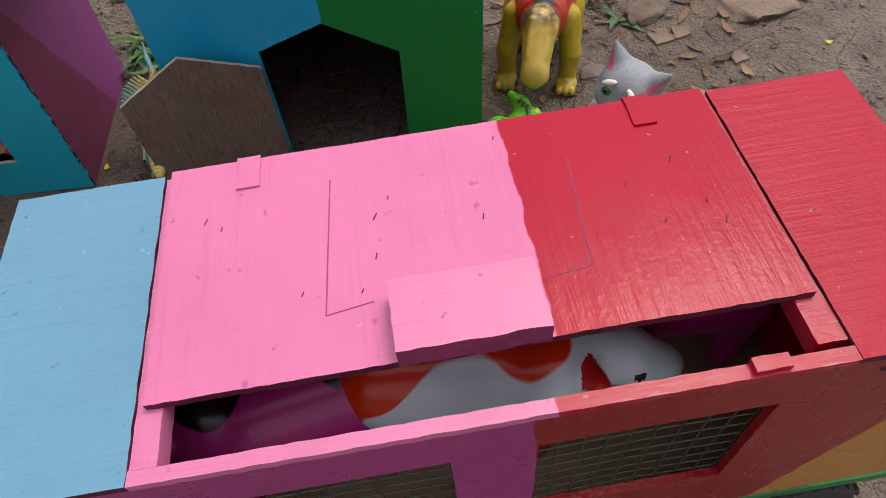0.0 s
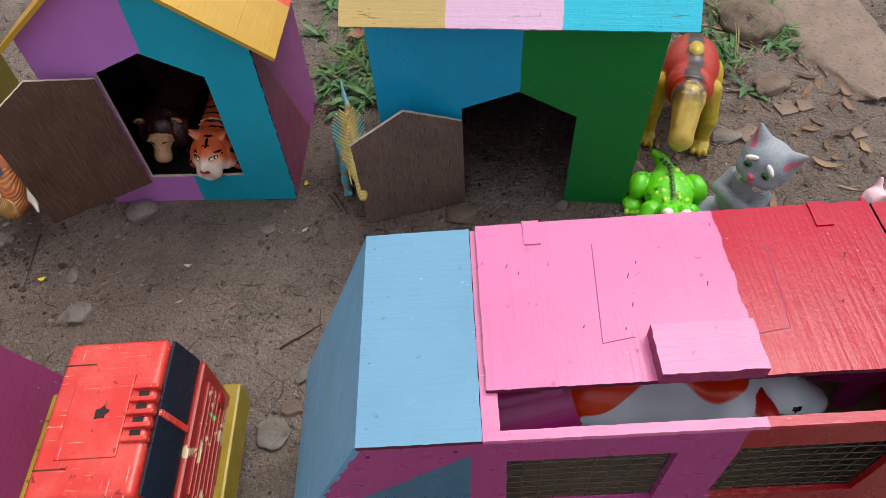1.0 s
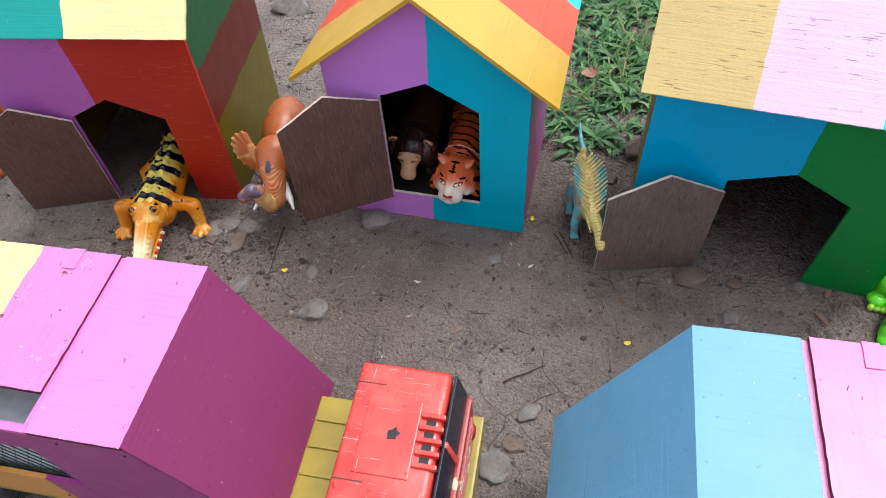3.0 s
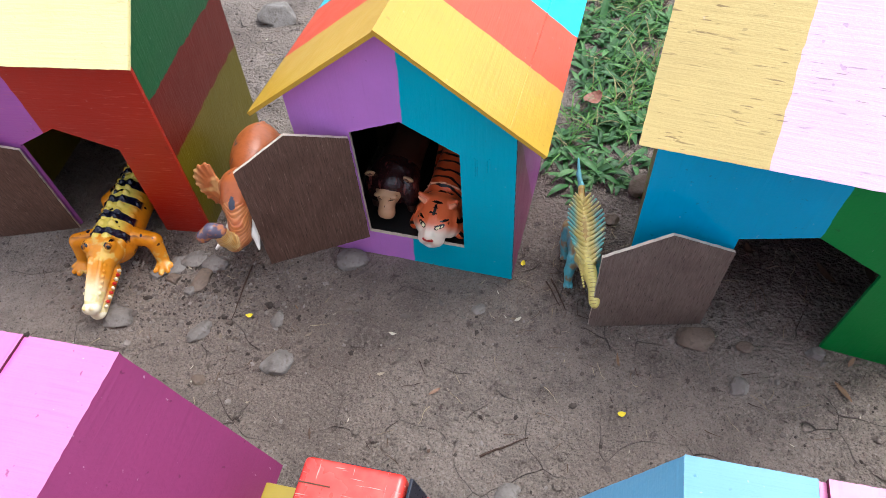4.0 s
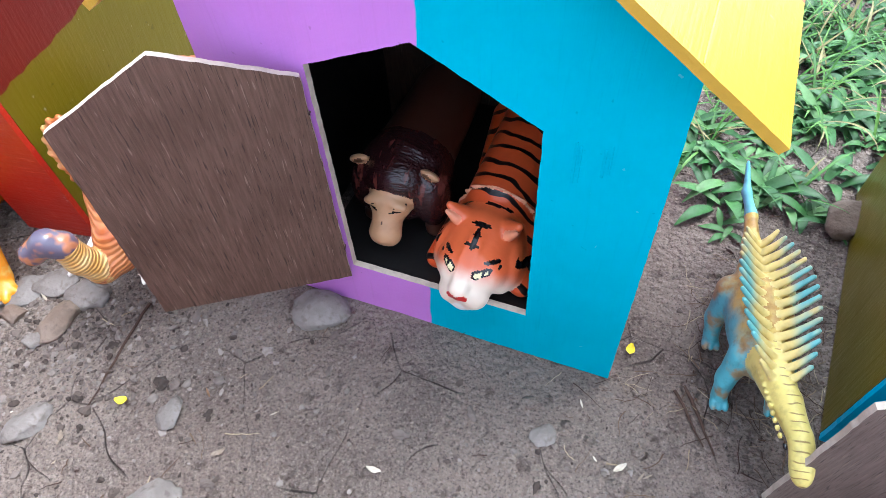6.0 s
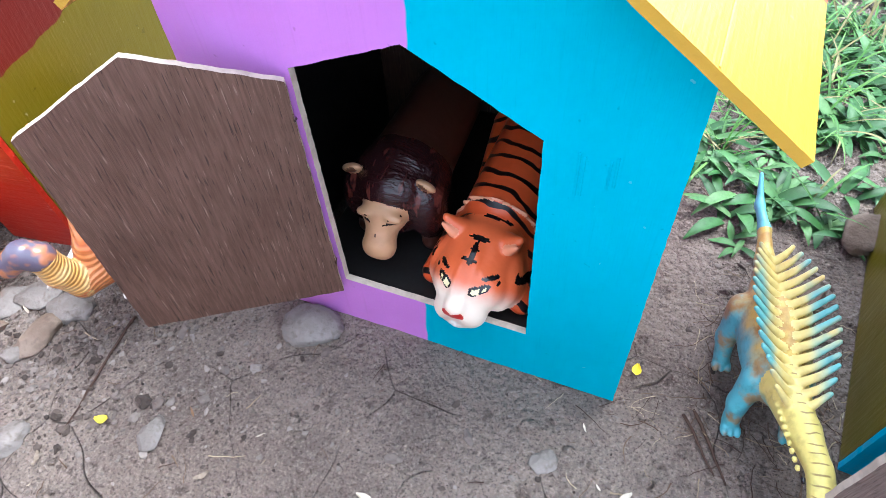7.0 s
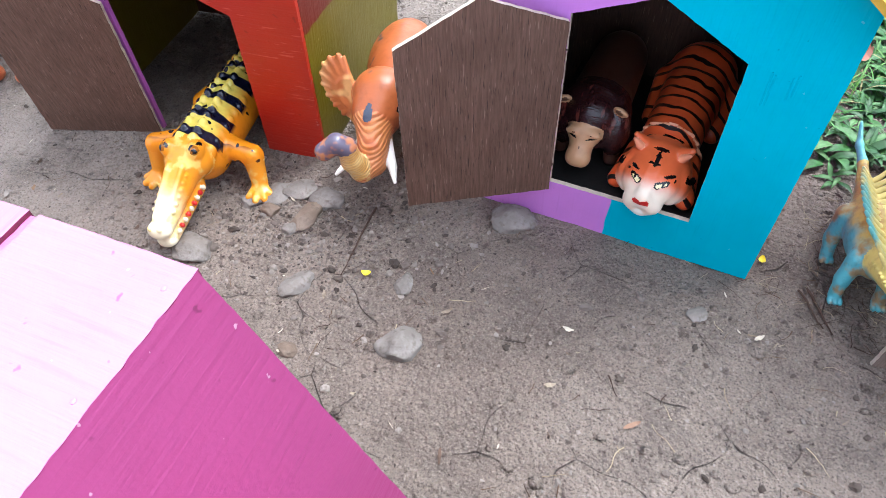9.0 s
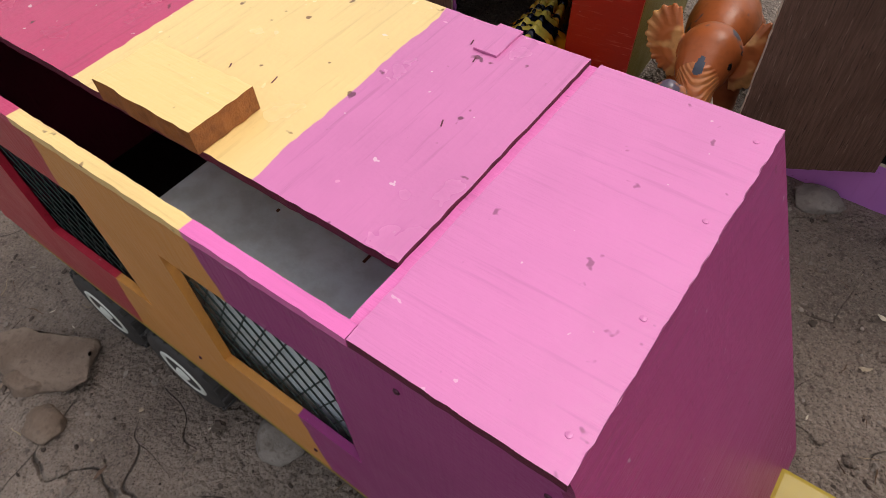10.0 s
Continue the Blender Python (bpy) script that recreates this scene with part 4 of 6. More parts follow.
moulded("toy_lion", [
    egg((0, 0.012, 0.044), (0.0365, 0.028, 0.036)), egg((0, -0.007, 0.058), (0.0250, 0.020, 0.0185)), seg((0, 0.03, 0.048), (0, 0.10, 0.05), 0.031, 0.028, 1), *tufts,
    *mirror(egg((0.0255, -0.004, 0.040), (0.0150, 0.0170, 0.0270), (0, 0, 0), 0, 0.5)), egg((0, -0.0225, 0.0455), (0.0175, 0.0135, 0.0155), (-14, 0, 0), 2, 0.3), seg((0, -0.0260, 0.042), (0, -0.0370, 0.0270), 0.0115, 0.0120, 2, 0.6), *mirror(egg((0.0048, -0.0385, 0.0250), (0.0076, 0.0082, 0.0092), (0, 0, 0), 2, 0.4), egg((0.0105, -0.0310, 0.0520), (0.0072, 0.0040, 0.0034), (0, 14, 0), 2, 0.5)),
    *mirror(egg((0.0285, -0.010, 0.0690), (0.0080, 0.0034, 0.0056), (34, 24, 0), 2, 0.25), egg((0.0275, -0.0125, 0.0700), (0.0042, 0.0040, 0.0030), (34, 24, 0), 3, 0),
            seg((0.0052, -0.0370, 0.0478), (0.0150, -0.0310, 0.0485), 0.0010, 0.0014, 4, 0), seg((0.0085, -0.0350, 0.0525), (0.0165, -0.0270, 0.0520), 0.0006, 0.0010, 4, 0),
            seg((0.024, 0.004, 0.030), (0.027, -0.006, 0.006), 0.009, 0.008, 1)),
    seg((0, -0.0475, 0.0300), (0, -0.0475, 0.0180), 0.0006, 0.0006, 3, 0), seg((0, -0.036, 0.056), (0, -0.044, 0.034), 0.0005, 0.0005, 3, 0),
], [MANE, LBODY, TAN, toy("umber_line_paint", lin(92, 62, 44)), BLACK], pose(-0.4165, 0.874, 0.047, 0, 0, -8), "dark-maned vinyl lion toy standing inside a house", "toy animal", 0.0012, 0.006)

# striped crocodile, crawling out of the red house
def croc_bands(s):
    v = s.math("ADD", s.axis(0.0, 1.0, 0.0), s.math("MULTIPLY_ADD", s.noise(40, 2), 0.014, -0.007))
    b = s.ramp(s.math("SINE", s.math("MULTIPLY_ADD", v, 190.0, 2.0)), 0.15, 0.4)
    return s.math("MULTIPLY", b, s.math("MULTIPLY", s.ramp(s.axis(0, 0, 1), 0.052, 0.058), s.ramp(s.axis(0, 1, 0), -0.062, -0.055)))


CROC = toy("yellow_orange_crocodile_paint", lin(226, 140, 22), [(lin(238, 214, 96), above(0, 0, 1, -0.066, 0.008, 0.006)), (lin(16, 18, 40), croc_bands),
           (lin(18, 18, 30), lambda s: s.math("MULTIPLY", s.ramp(s.noise(75, 1), 0.66, 0.68), s.ramp(s.axis(0, 1, 0), -0.05, -0.03)))], 0.25, grime=0.25)
CRHEAD = toy("orange_crocodile_head_paint", lin(228, 146, 30), [(lin(240, 224, 180), above(0, -1, 0.3, -0.128, 0.018, 0.006)), (lin(240, 214, 120), lambda s: s.math("MULTIPLY", s.ramp(s.noise(45, 3), 0.5, 0.62), 0.6))], 0.25, grime=0.2)
scutes = []
for i in range(15):
    y = -0.045 + i * 0.0125
    wd = 0.024 - 0.0009 * max(0, i - 7) * 1.6
    for j in (-1.5, -0.5, 0.5, 1.5):
        x = j * wd * 0.66
        z = 0.0755 - 0.9 * x * x / 0.03 - 0.00045 * max(0, i - 6) * 2.6
        scutes.append(egg((x, y, z), (0.0056, 0.0050, 0.0082), (-34, j * 9, 0), 0, 0.06))
teeth = []
for i in range(9):
    y = -0.076 - i * 0.0072
    teeth += mirror(egg((0.0185 - i * 0.0006, y, 0.0335 - i * 0.0012), (0.0030, 0.0028, 0.0034), (0, 0, 0), 3 if i % 2 else 2, 0.08))
moulded("toy_crocodile", [
    seg((0, -0.03, 0.044), (0, 0.075, 0.042), 0.033, 0.032), seg((0, 0.075, 0.040), (0, 0.22, 0.022), 0.026, 0.008), *scutes,
    egg((0, -0.055, 0.055), (0.027, 0.028, 0.022), (10, 0, 0), 1), seg((0, -0.064, 0.053), (0, -0.138, 0.033), 0.0180, 0.0115, 1, 0.7), *mirror(seg((0.0085, -0.080, 0.066), (0.0065, -0.135, 0.043), 0.0030, 0.0028, 1, 0.5), *[egg((0.0120, -0.070 - 0.008 * i, 0.0640 - 0.0028 * i), (0.0022, 0.0026, 0.0022), (0, 0, 0), 1, 0.3) for i in range(8)]),
    seg((0, -0.072, 0.030), (0, -0.136, 0.017), 0.016, 0.011, 1, 0.4), egg((0, -0.145, 0.034), (0.013, 0.010, 0.009), (0, 0, 0), 2, 0.6), egg((0, -0.142, 0.016), (0.011, 0.009, 0.007), (0, 0, 0), 2, 0.4),
    *mirror(egg((0.0055, -0.150, 0.041), (0.003, 0.003, 0.003), (0, 0, 0), 1, 0.2), egg((0.0155, -0.058, 0.070), (0.0090, 0.0125, 0.0100), (0, 0, 10), 1, 0.35), egg((0.0175, -0.0625, 0.0740), (0.0056, 0.0068, 0.0056), (0, 0, 12), 4, 0.08), seg((0.0225, -0.0520, 0.0765), (0.0105, -0.0690, 0.0790), 0.0022, 0.0018, 5, 0), egg((0.0200, -0.0665, 0.0765), (0.0026, 0.0026, 0.0034), (0, 0, 12), 5, 0),
            seg((0.026, -0.018, 0.045), (0.060, -0.026, 0.042), 0.014, 0.0125, 0, 0.7), seg((0.060, -0.026, 0.042), (0.064, -0.036, 0.012), 0.012, 0.0095, 1, 0.5),
            seg((0.064, -0.038, 0.009), (0.056, -0.056, 0.005), 0.007, 0.004, 1, 0.5), seg((0.064, -0.038, 0.009), (0.066, -0.060, 0.005), 0.007, 0.004, 1, 0.5), seg((0.064, -0.038, 0.009), (0.076, -0.056, 0.005), 0.007, 0.004, 1, 0.5), seg((0.064, -0.038, 0.009), (0.080, -0.046, 0.005), 0.007, 0.004, 1, 0.5),
            seg((0.025, 0.075, 0.042), (0.050, 0.07, 0.03), 0.016, 0.012, 0, 0.7), seg((0.050, 0.07, 0.03), (0.052, 0.055, 0.008), 0.011, 0.008, 1, 0.5)),
    *teeth,
], [CROC, CRHEAD, CREAMY, REDP, toy("amber_eye_paint", lin(150, 90, 20), rough=0.15), BLACK], pose(-0.824, 0.800, 0, 0, 0, 5) @ Matrix.Diagonal((0.96, 0.94, 1.02, 1)), "yellow plastic crocodile toy with black bands, crawling out", "toy animal", 0.0016, 0.006)

# elephant between two houses
ELE = toy("rust_brown_elephant_paint", lin(172, 92, 48), [(lin(56, 64, 84), lambda s: s.math("MULTIPLY", s.ramp(s.noise(34, 2), 0.62, 0.68), s.ramp(s.axis(0, 0, 1), 0.10, 0.13))), (lin(216, 160, 92), above(0, -1, -1.6, 0.04, 0.03, 0.01))], 0.35, ridges=0.0, grime=0.3)
EAR = toy("fluted_ear_paint", lin(178, 100, 52), [(lin(222, 176, 116), lambda s: s.ramp(s.math("ABSOLUTE", s.axis(1, 0, 0)), 0.060, 0.088)), (lin(214, 160, 100), spots(40, 0.5, 0.62))], 0.38, grime=0.35)


def ringed(name, a, b, freq=1500.0):
    """Vinyl with moulded rings across it."""
    s = Shade(name, 0.3)
    v = s.math("ADD", s.axis(0.0, -0.35, 1.0), s.math("MULTIPLY_ADD", s.noise(60, 2), 0.003, -0.0015))
    w = s.math("SINE", s.math("MULTIPLY", v, freq))
    s.bump(w, 0.35, 0.001)
    c = s.mix(s.ramp(s.noise(40, 2), 0.42, 0.62), a, b)
    return s.done(s.mix(s.math("MULTIPLY", s.ramp(w, -0.4, -1.0), 0.32), c, s.mix(1.0, c, (0.35, 0.28, 0.22, 1), "MULTIPLY")))


TRK = ringed("ringed_trunk_paint", lin(186, 100, 54), lin(204, 130, 76))
TRKY = ringed("ochre_trunk_paint", lin(206, 152, 78), lin(216, 178, 116), 1700.0)
BLUSH = toy("slate_trunk_tip_paint", lin(92, 84, 100), [(lin(186, 120, 84), spots(90, 0.46, 0.66))], 0.22, grime=0.35)
ribs = []
root, out_d, up_d = Vector((0.032, -0.046, 0.128)), Vector((0.95, 0.10, 0.10)).normalized(), Vector((0.22, 0.30, 0.95)).normalized()
for i in range(19):
    w = radians(84 - 158 * i / 18)
    far_r = (0.049 - 0.012 * (i / 18) ** 2) * (1.0 if i % 2 else 0.98)
    tip = root + far_r * (math.cos(w) * out_d + math.sin(w) * up_d)
    mid = root + 0.5 * far_r * (math.cos(w) * out_d + math.sin(w) * up_d) + Vector((0, -0.004, 0))
    ribs += mirror(seg(root, mid, 0.0048, 0.0034, 4, 0.35), seg(mid, tip, 0.0034, 0.0036 if i % 2 else 0.0022, 4, 0.35))
moulded("toy_elephant", [
    egg((0, 0.045, 0.112), (0.045, 0.075, 0.052)), egg((0, -0.045, 0.132), (0.037, 0.034, 0.036)), egg((-0.002, -0.068, 0.122), (0.031, 0.024, 0.032)),
    seg((-0.002, -0.078, 0.120), (0.002, -0.104, 0.102), 0.0245, 0.0180, 1), seg((0.002, -0.104, 0.102), (0.003, -0.114, 0.087), 0.0175, 0.0160, 1), seg((0.003, -0.114, 0.087), (-0.006, -0.129, 0.086), 0.0160, 0.0145, 1),
    seg((-0.006, -0.129, 0.086), (-0.013, -0.137, 0.108), 0.0145, 0.0130, 5, 0.5), seg((-0.013, -0.137, 0.108), (-0.016, -0.139, 0.130), 0.0130, 0.0120, 5, 0.5), seg((-0.016, -0.139, 0.131), (-0.025, -0.143, 0.138), 0.0122, 0.0118, 2, 0.5), seg((-0.025, -0.143, 0.138), (-0.040, -0.148, 0.128), 0.0118, 0.0112, 2, 0.5),
    *mirror(seg((0.016, -0.090, 0.100), (0.028, -0.116, 0.084), 0.0062, 0.0056, 3, 0.2), seg((0.028, -0.116, 0.084), (0.037, -0.138, 0.082), 0.0056, 0.0022, 3, 0.2)),
    *ribs,
    *mirror(seg((0.026, -0.01, 0.09), (0.028, -0.012, 0.012), 0.022, 0.018), seg((0.026, 0.095, 0.09), (0.028, 0.10, 0.012), 0.024, 0.018)),
    *mirror(egg((0.027, -0.068, 0.134), (0.003, 0.004, 0.0035), (0, 0, 0), 6, 0.1)), seg((0, 0.115, 0.13), (0, 0.135, 0.08), 0.005, 0.003),
    seg((-0.003, -0.084, 0.150), (-0.004, -0.092, 0.136), 0.0035, 0.0060, 7, 0),
], [ELE, TRK, BLUSH, WHITE, EAR, TRKY, BLACK, toy("slate_patch_paint", lin(66, 72, 88), rough=0.3)], pose(-0.627, 0.872, 0.0, 0, 0, 4) @ Matrix.Scale(0.83, 4), "rust-brown plastic elephant toy with white tusks", "toy animal", 0.0018, 0.007, 0.0)

# spined dinosaur
DIN = toy("turquoise_and_ochre_dinosaur_paint", lin(96, 178, 188), [(lin(206, 178, 92), above(0, 0.15, 1, -0.074, 0.012, 0.016)), (lin(168, 122, 50), lambda s: s.math("MULTIPLY", s.ramp(s.noise(38, 4), 0.48, 0.62), 0.8))], 0.4, ridges=0.0, grime=0.35, scale=160)
DINN = toy("yellow_neck_paint", lin(222, 204, 116), [(lin(100, 172, 178), above(0, 0, -1, 0.062, 0.008, 0.012)), (lin(150, 124, 66), lambda s: s.math("MULTIPLY", bands(1.0, 0.5, 900, 0.75, 1.0, 0.006)(s), s.ramp(s.math("ABSOLUTE", s.math("ADD", s.axis(1, 0, 0), -0.004)), 0.007, 0.004)))], 0.4, grime=0.3, scale=160)
SPN = toy("ochre_spine_paint", lin(222, 202, 128), [(lin(120, 190, 188), lambda s: s.math("MULTIPLY", s.ramp(s.math("ABSOLUTE", s.axis(1, 0, 0)), 0.010, 0.024), s.ramp(s.noise(30, 2), 0.36, 0.56)))], 0.4, grime=0.3)
spines = []
for i in range(15):
    f = i / 14.0
    y = -0.046 + i * 0.0094
    ln = 0.028 * math.sin(math.pi * (0.14 + 0.80 * f)) ** 0.9 + 0.005
    zc = 0.089 - 0.000090 * (i - 7) ** 2 + (0.004 if i < 3 else 0)
    for sd in (-1, 1):
        p0, p1, p2 = Vector((sd * 0.002, y, zc - 0.006)), Vector((sd * (0.004 + ln * 0.40), y + 0.002, zc + ln * 0.16)), Vector((sd * (0.005 + ln * 0.86), y + 0.007, zc + ln * 0.62))
        spines += [seg(p0, p1, 0.0040, 0.0030, 2, 0.3), seg(p1, p2, 0.0030, 0.0021, 2, 0.2)]
for i in range(11):
    spines += mirror(egg((0.0125 - 0.0004 * i + 0.002, -0.030 - i * 0.0062, 0.076 + i * 0.0018), (0.0022, 0.0024, 0.0022), (0, 0, 0), 1, 0.2))
moulded("toy_dinosaur", [
    egg((0, 0.022, 0.058), (0.0310, 0.056, 0.031)), seg((0, 0.06, 0.060), (0, 0.098, 0.062), 0.020, 0.009), seg((0, 0.098, 0.062), (0.003, 0.130, 0.064), 0.009, 0.006), seg((0.003, 0.130, 0.064), (-0.002, 0.152, 0.072), 0.006, 0.0045, 4), seg((-0.002, 0.152, 0.072), (-0.003, 0.176, 0.088), 0.0045, 0.002, 4),
    seg((0, -0.022, 0.068), (0.003, -0.062, 0.082), 0.0185, 0.0125, 1), seg((0.003, -0.062, 0.084), (0.006, -0.090, 0.092), 0.0125, 0.0095, 1),
    egg((0.007, -0.102, 0.089), (0.0100, 0.0185, 0.0090), (22, 0, 0), 1), egg((0.0075, -0.112, 0.083), (0.0085, 0.010, 0.006), (22, 0, 0), 1),
    *spines,
    *mirror(seg((0.024, 0.048, 0.056), (0.031, 0.040, 0.026), 0.0150, 0.009), seg((0.031, 0.040, 0.026), (0.030, 0.030, 0.006), 0.009, 0.008), seg((0.019, -0.012, 0.055), (0.026, -0.020, 0.028), 0.0125, 0.009), seg((0.026, -0.020, 0.028), (0.026, -0.026, 0.006), 0.0085, 0.008),
            *[egg((0.030 + d, 0.024, 0.004), (0.0035, 0.006, 0.004), (0, 0, 0), 0, 0.3) for d in (-0.006, 0, 0.006)], *[egg((0.026 + d, -0.033, 0.004), (0.0035, 0.006, 0.004), (0, 0, 0), 0, 0.3) for d in (-0.006, 0, 0.006)],
            egg((0.0085, -0.100, 0.096), (0.002, 0.003, 0.002), (0, 0, 0), 3, 0.1)),
], [DIN, DINN, SPN, BLACK, toy("turquoise_tail_paint", lin(110, 182, 190), rough=0.4, grime=0.35)], pose(-0.1445, 0.808, 0.0, 0, 0, 3) @ Matrix.Diagonal((0.72, 0.86, 0.82, 1)), "turquoise and yellow plastic dinosaur toy with back spines", "toy animal", 0.0015, 0.005, 0.0)

# red and yellow dinosaur
REX = toy("red_backed_dinosaur_paint", lin(186, 148, 44), [(lin(176, 46, 28), above(0, 0.1, 1, -0.094, 0.010, 0.012)), (lin(54, 42, 40), lambda s: s.math("MULTIPLY", s.ramp(s.math("ADD", s.math("ABSOLUTE", s.axis(1, 0, 0)), s.math("MULTIPLY_ADD", s.noise(55, 3), 0.030, -0.015)), 0.014, 0.008), s.ramp(s.axis(0, 0, 1), 0.10, 0.12)))], 0.35, grime=0.35, scale=150)
REXY = toy("yellow_dinosaur_limb_paint", lin(186, 160, 46), rough=0.35, grime=0.4, scale=120)
REXH = toy("olive_dinosaur_head_paint", lin(204, 176, 84), [(lin(84, 62, 48), lambda s: s.math("MULTIPLY", s.ramp(s.noise(48, 3), 0.40, 0.58), s.ramp(s.axis(0, 1, 0), -0.100, -0.070)))], 0.35, grime=0.3)
moulded("toy_dinosaur", [
    egg((0, 0.03, 0.098), (0.042, 0.072, 0.044), (-6, 0, 0)), egg((0, -0.035, 0.114), (0.033, 0.036, 0.031)), seg((0, 0.08, 0.09), (0.02, 0.19, 0.035), 0.030, 0.010),
    egg((0, 0.022, 0.1415), (0.010, 0.016, 0.006), (0, 0, 0), 1, 0.4), egg((0, -0.052, 0.126), (0.027, 0.006, 0.020), (-20, 0, 0), 0, 0.2),
    egg((0, -0.064, 0.122), (0.023, 0.022, 0.020), (15, 0, 0), 2, 0.5), seg((0, -0.076, 0.117), (0, -0.112, 0.093), 0.0205, 0.0165, 2), egg((0, -0.120, 0.086), (0.0165, 0.012, 0.012), (30, 0, 0), 2), seg((0, -0.082, 0.098), (0, -0.116, 0.080), 0.015, 0.012, 1, 0.3),
    *mirror(seg((0.009, -0.078, 0.137), (0.010, -0.110, 0.108), 0.0040, 0.0035, 2, 0.4), egg((0.007, -0.124, 0.095), (0.0025, 0.0025, 0.002), (0, 0, 0), 3, 0)),
    *mirror(seg((0.034, -0.006, 0.094), (0.042, -0.020, 0.05), 0.016, 0.0135, 1, 0.6), seg((0.042, -0.020, 0.05), (0.041, -0.020, 0.012), 0.013, 0.012, 1, 0.6), egg((0.041, -0.031, 0.008), (0.015, 0.017, 0.008), (0, 0, 0), 1, 0.5),
            *[egg((0.041 + d, -0.046, 0.006), (0.0045, 0.006, 0.006), (0, 0, 0), 1, 0.2) for d in (-0.009, 0, 0.009)],
            egg((0.038, 0.06, 0.062), (0.018, 0.032, 0.034), (0, 0, 0), 1), seg((0.042, 0.06, 0.04), (0.044, 0.05, 0.010), 0.015, 0.013, 1)),
], [REX, REXY, REXH, BLACK], pose(0.364, 0.828, 0.0, 0, 0, -24), "red and yellow plastic dinosaur toy on all fours", "toy animal", 0.002, 0.008, 0.0)

# green crocodile with round eyes
LIME = toy("lime_green_vinyl", lin(96, 208, 26), [(lin(44, 140, 30), lambda s: s.ramp(s.noise(60, 2), 0.62, 0.7))], 0.3, grime=0.15)
LIMEL = toy("pale_lime_vinyl", lin(170, 226, 70), rough=0.3, grime=0.1)
STRIP = toy("grey_green_back_stripe", lin(96, 128, 84), [(lin(36, 72, 30), bands(1.0, 0.0, 620, 0.4, 0.6, 0.0))], 0.35)
rnd = random.Random(3)
warts = []
for i in range(26):
    x, y = rnd.uniform(-0.03, 0.03), rnd.uniform(-0.03, 0.045)
    if abs(x) > 0.008:
        warts.append(egg((x, y, 0.060 - 18 * x * x - 4 * (y - 0.0) ** 2), (0.0042, 0.0042, 0.0032), (0, 0, 0), 1, 0.15))
moulded("toy_crocodile", [
    egg((0, 0.005, 0.033), (0.038, 0.052, 0.027)), seg((0, 0.040, 0.032), (-0.006, 0.072, 0.036), 0.020, 0.010), seg((-0.006, 0.072, 0.036), (-0.020, 0.082, 0.044), 0.010, 0.006), *warts,
    *[egg((0 - 0.004 * max(0, i - 7), -0.03 + i * 0.0105, 0.0615 - 0.0000 * i - 4 * (-0.03 + i * 0.0105) ** 2), (0.0035, 0.0058, 0.004), (0, 0, 0), 2, 0.15) for i in range(10)],
    egg((0, -0.055, 0.045), (0.027, 0.026, 0.021)), egg((0, -0.082, 0.034), (0.025, 0.026, 0.014), (10, 0, 0), 1),
    egg((0, -0.100, 0.026), (0.019, 0.008, 0.003), (0, 0, 0), 5, 0.1),
    *mirror(egg((0.0135, -0.060, 0.062), (0.0125, 0.0125, 0.0115), (0, 0, 0), 0, 0.5), egg((0.0135, -0.0675, 0.0660), (0.0092, 0.0082, 0.0088), (0, 0, 0), 3, 0.1), egg((0.0128, -0.0745, 0.0685), (0.0036, 0.0030, 0.0036), (0, 0, 0), 4, 0.05),
            egg((0.043, 0.022, 0.028), (0.018, 0.026, 0.022), (0, 0, 20), 0, 0.5), egg((0.052, -0.002, 0.010), (0.016, 0.017, 0.010), (0, 0, 0), 0, 0.5), *[egg((0.052 + d, -0.018, 0.006), (0.0045, 0.006, 0.006), (0, 0, 0), 1, 0.2) for d in (-0.009, 0, 0.009)],
            seg((0.030, -0.035, 0.032), (0.040, -0.065, 0.012), 0.016, 0.014, 0, 0.5), egg((0.040, -0.078, 0.009), (0.015, 0.014, 0.009), (0, 0, 0), 0, 0.5)),
], [LIME, LIMEL, STRIP, WHITE, BLACK, toy("orange_mouth_paint", lin(236, 150, 30))], pose(0.296, 0.672, 0.0, 0, 0, -15) @ Matrix.Scale(0.9, 4), "lime green rubber crocodile toy with round white eyes", "toy animal", 0.0017, 0.006, 0.0)

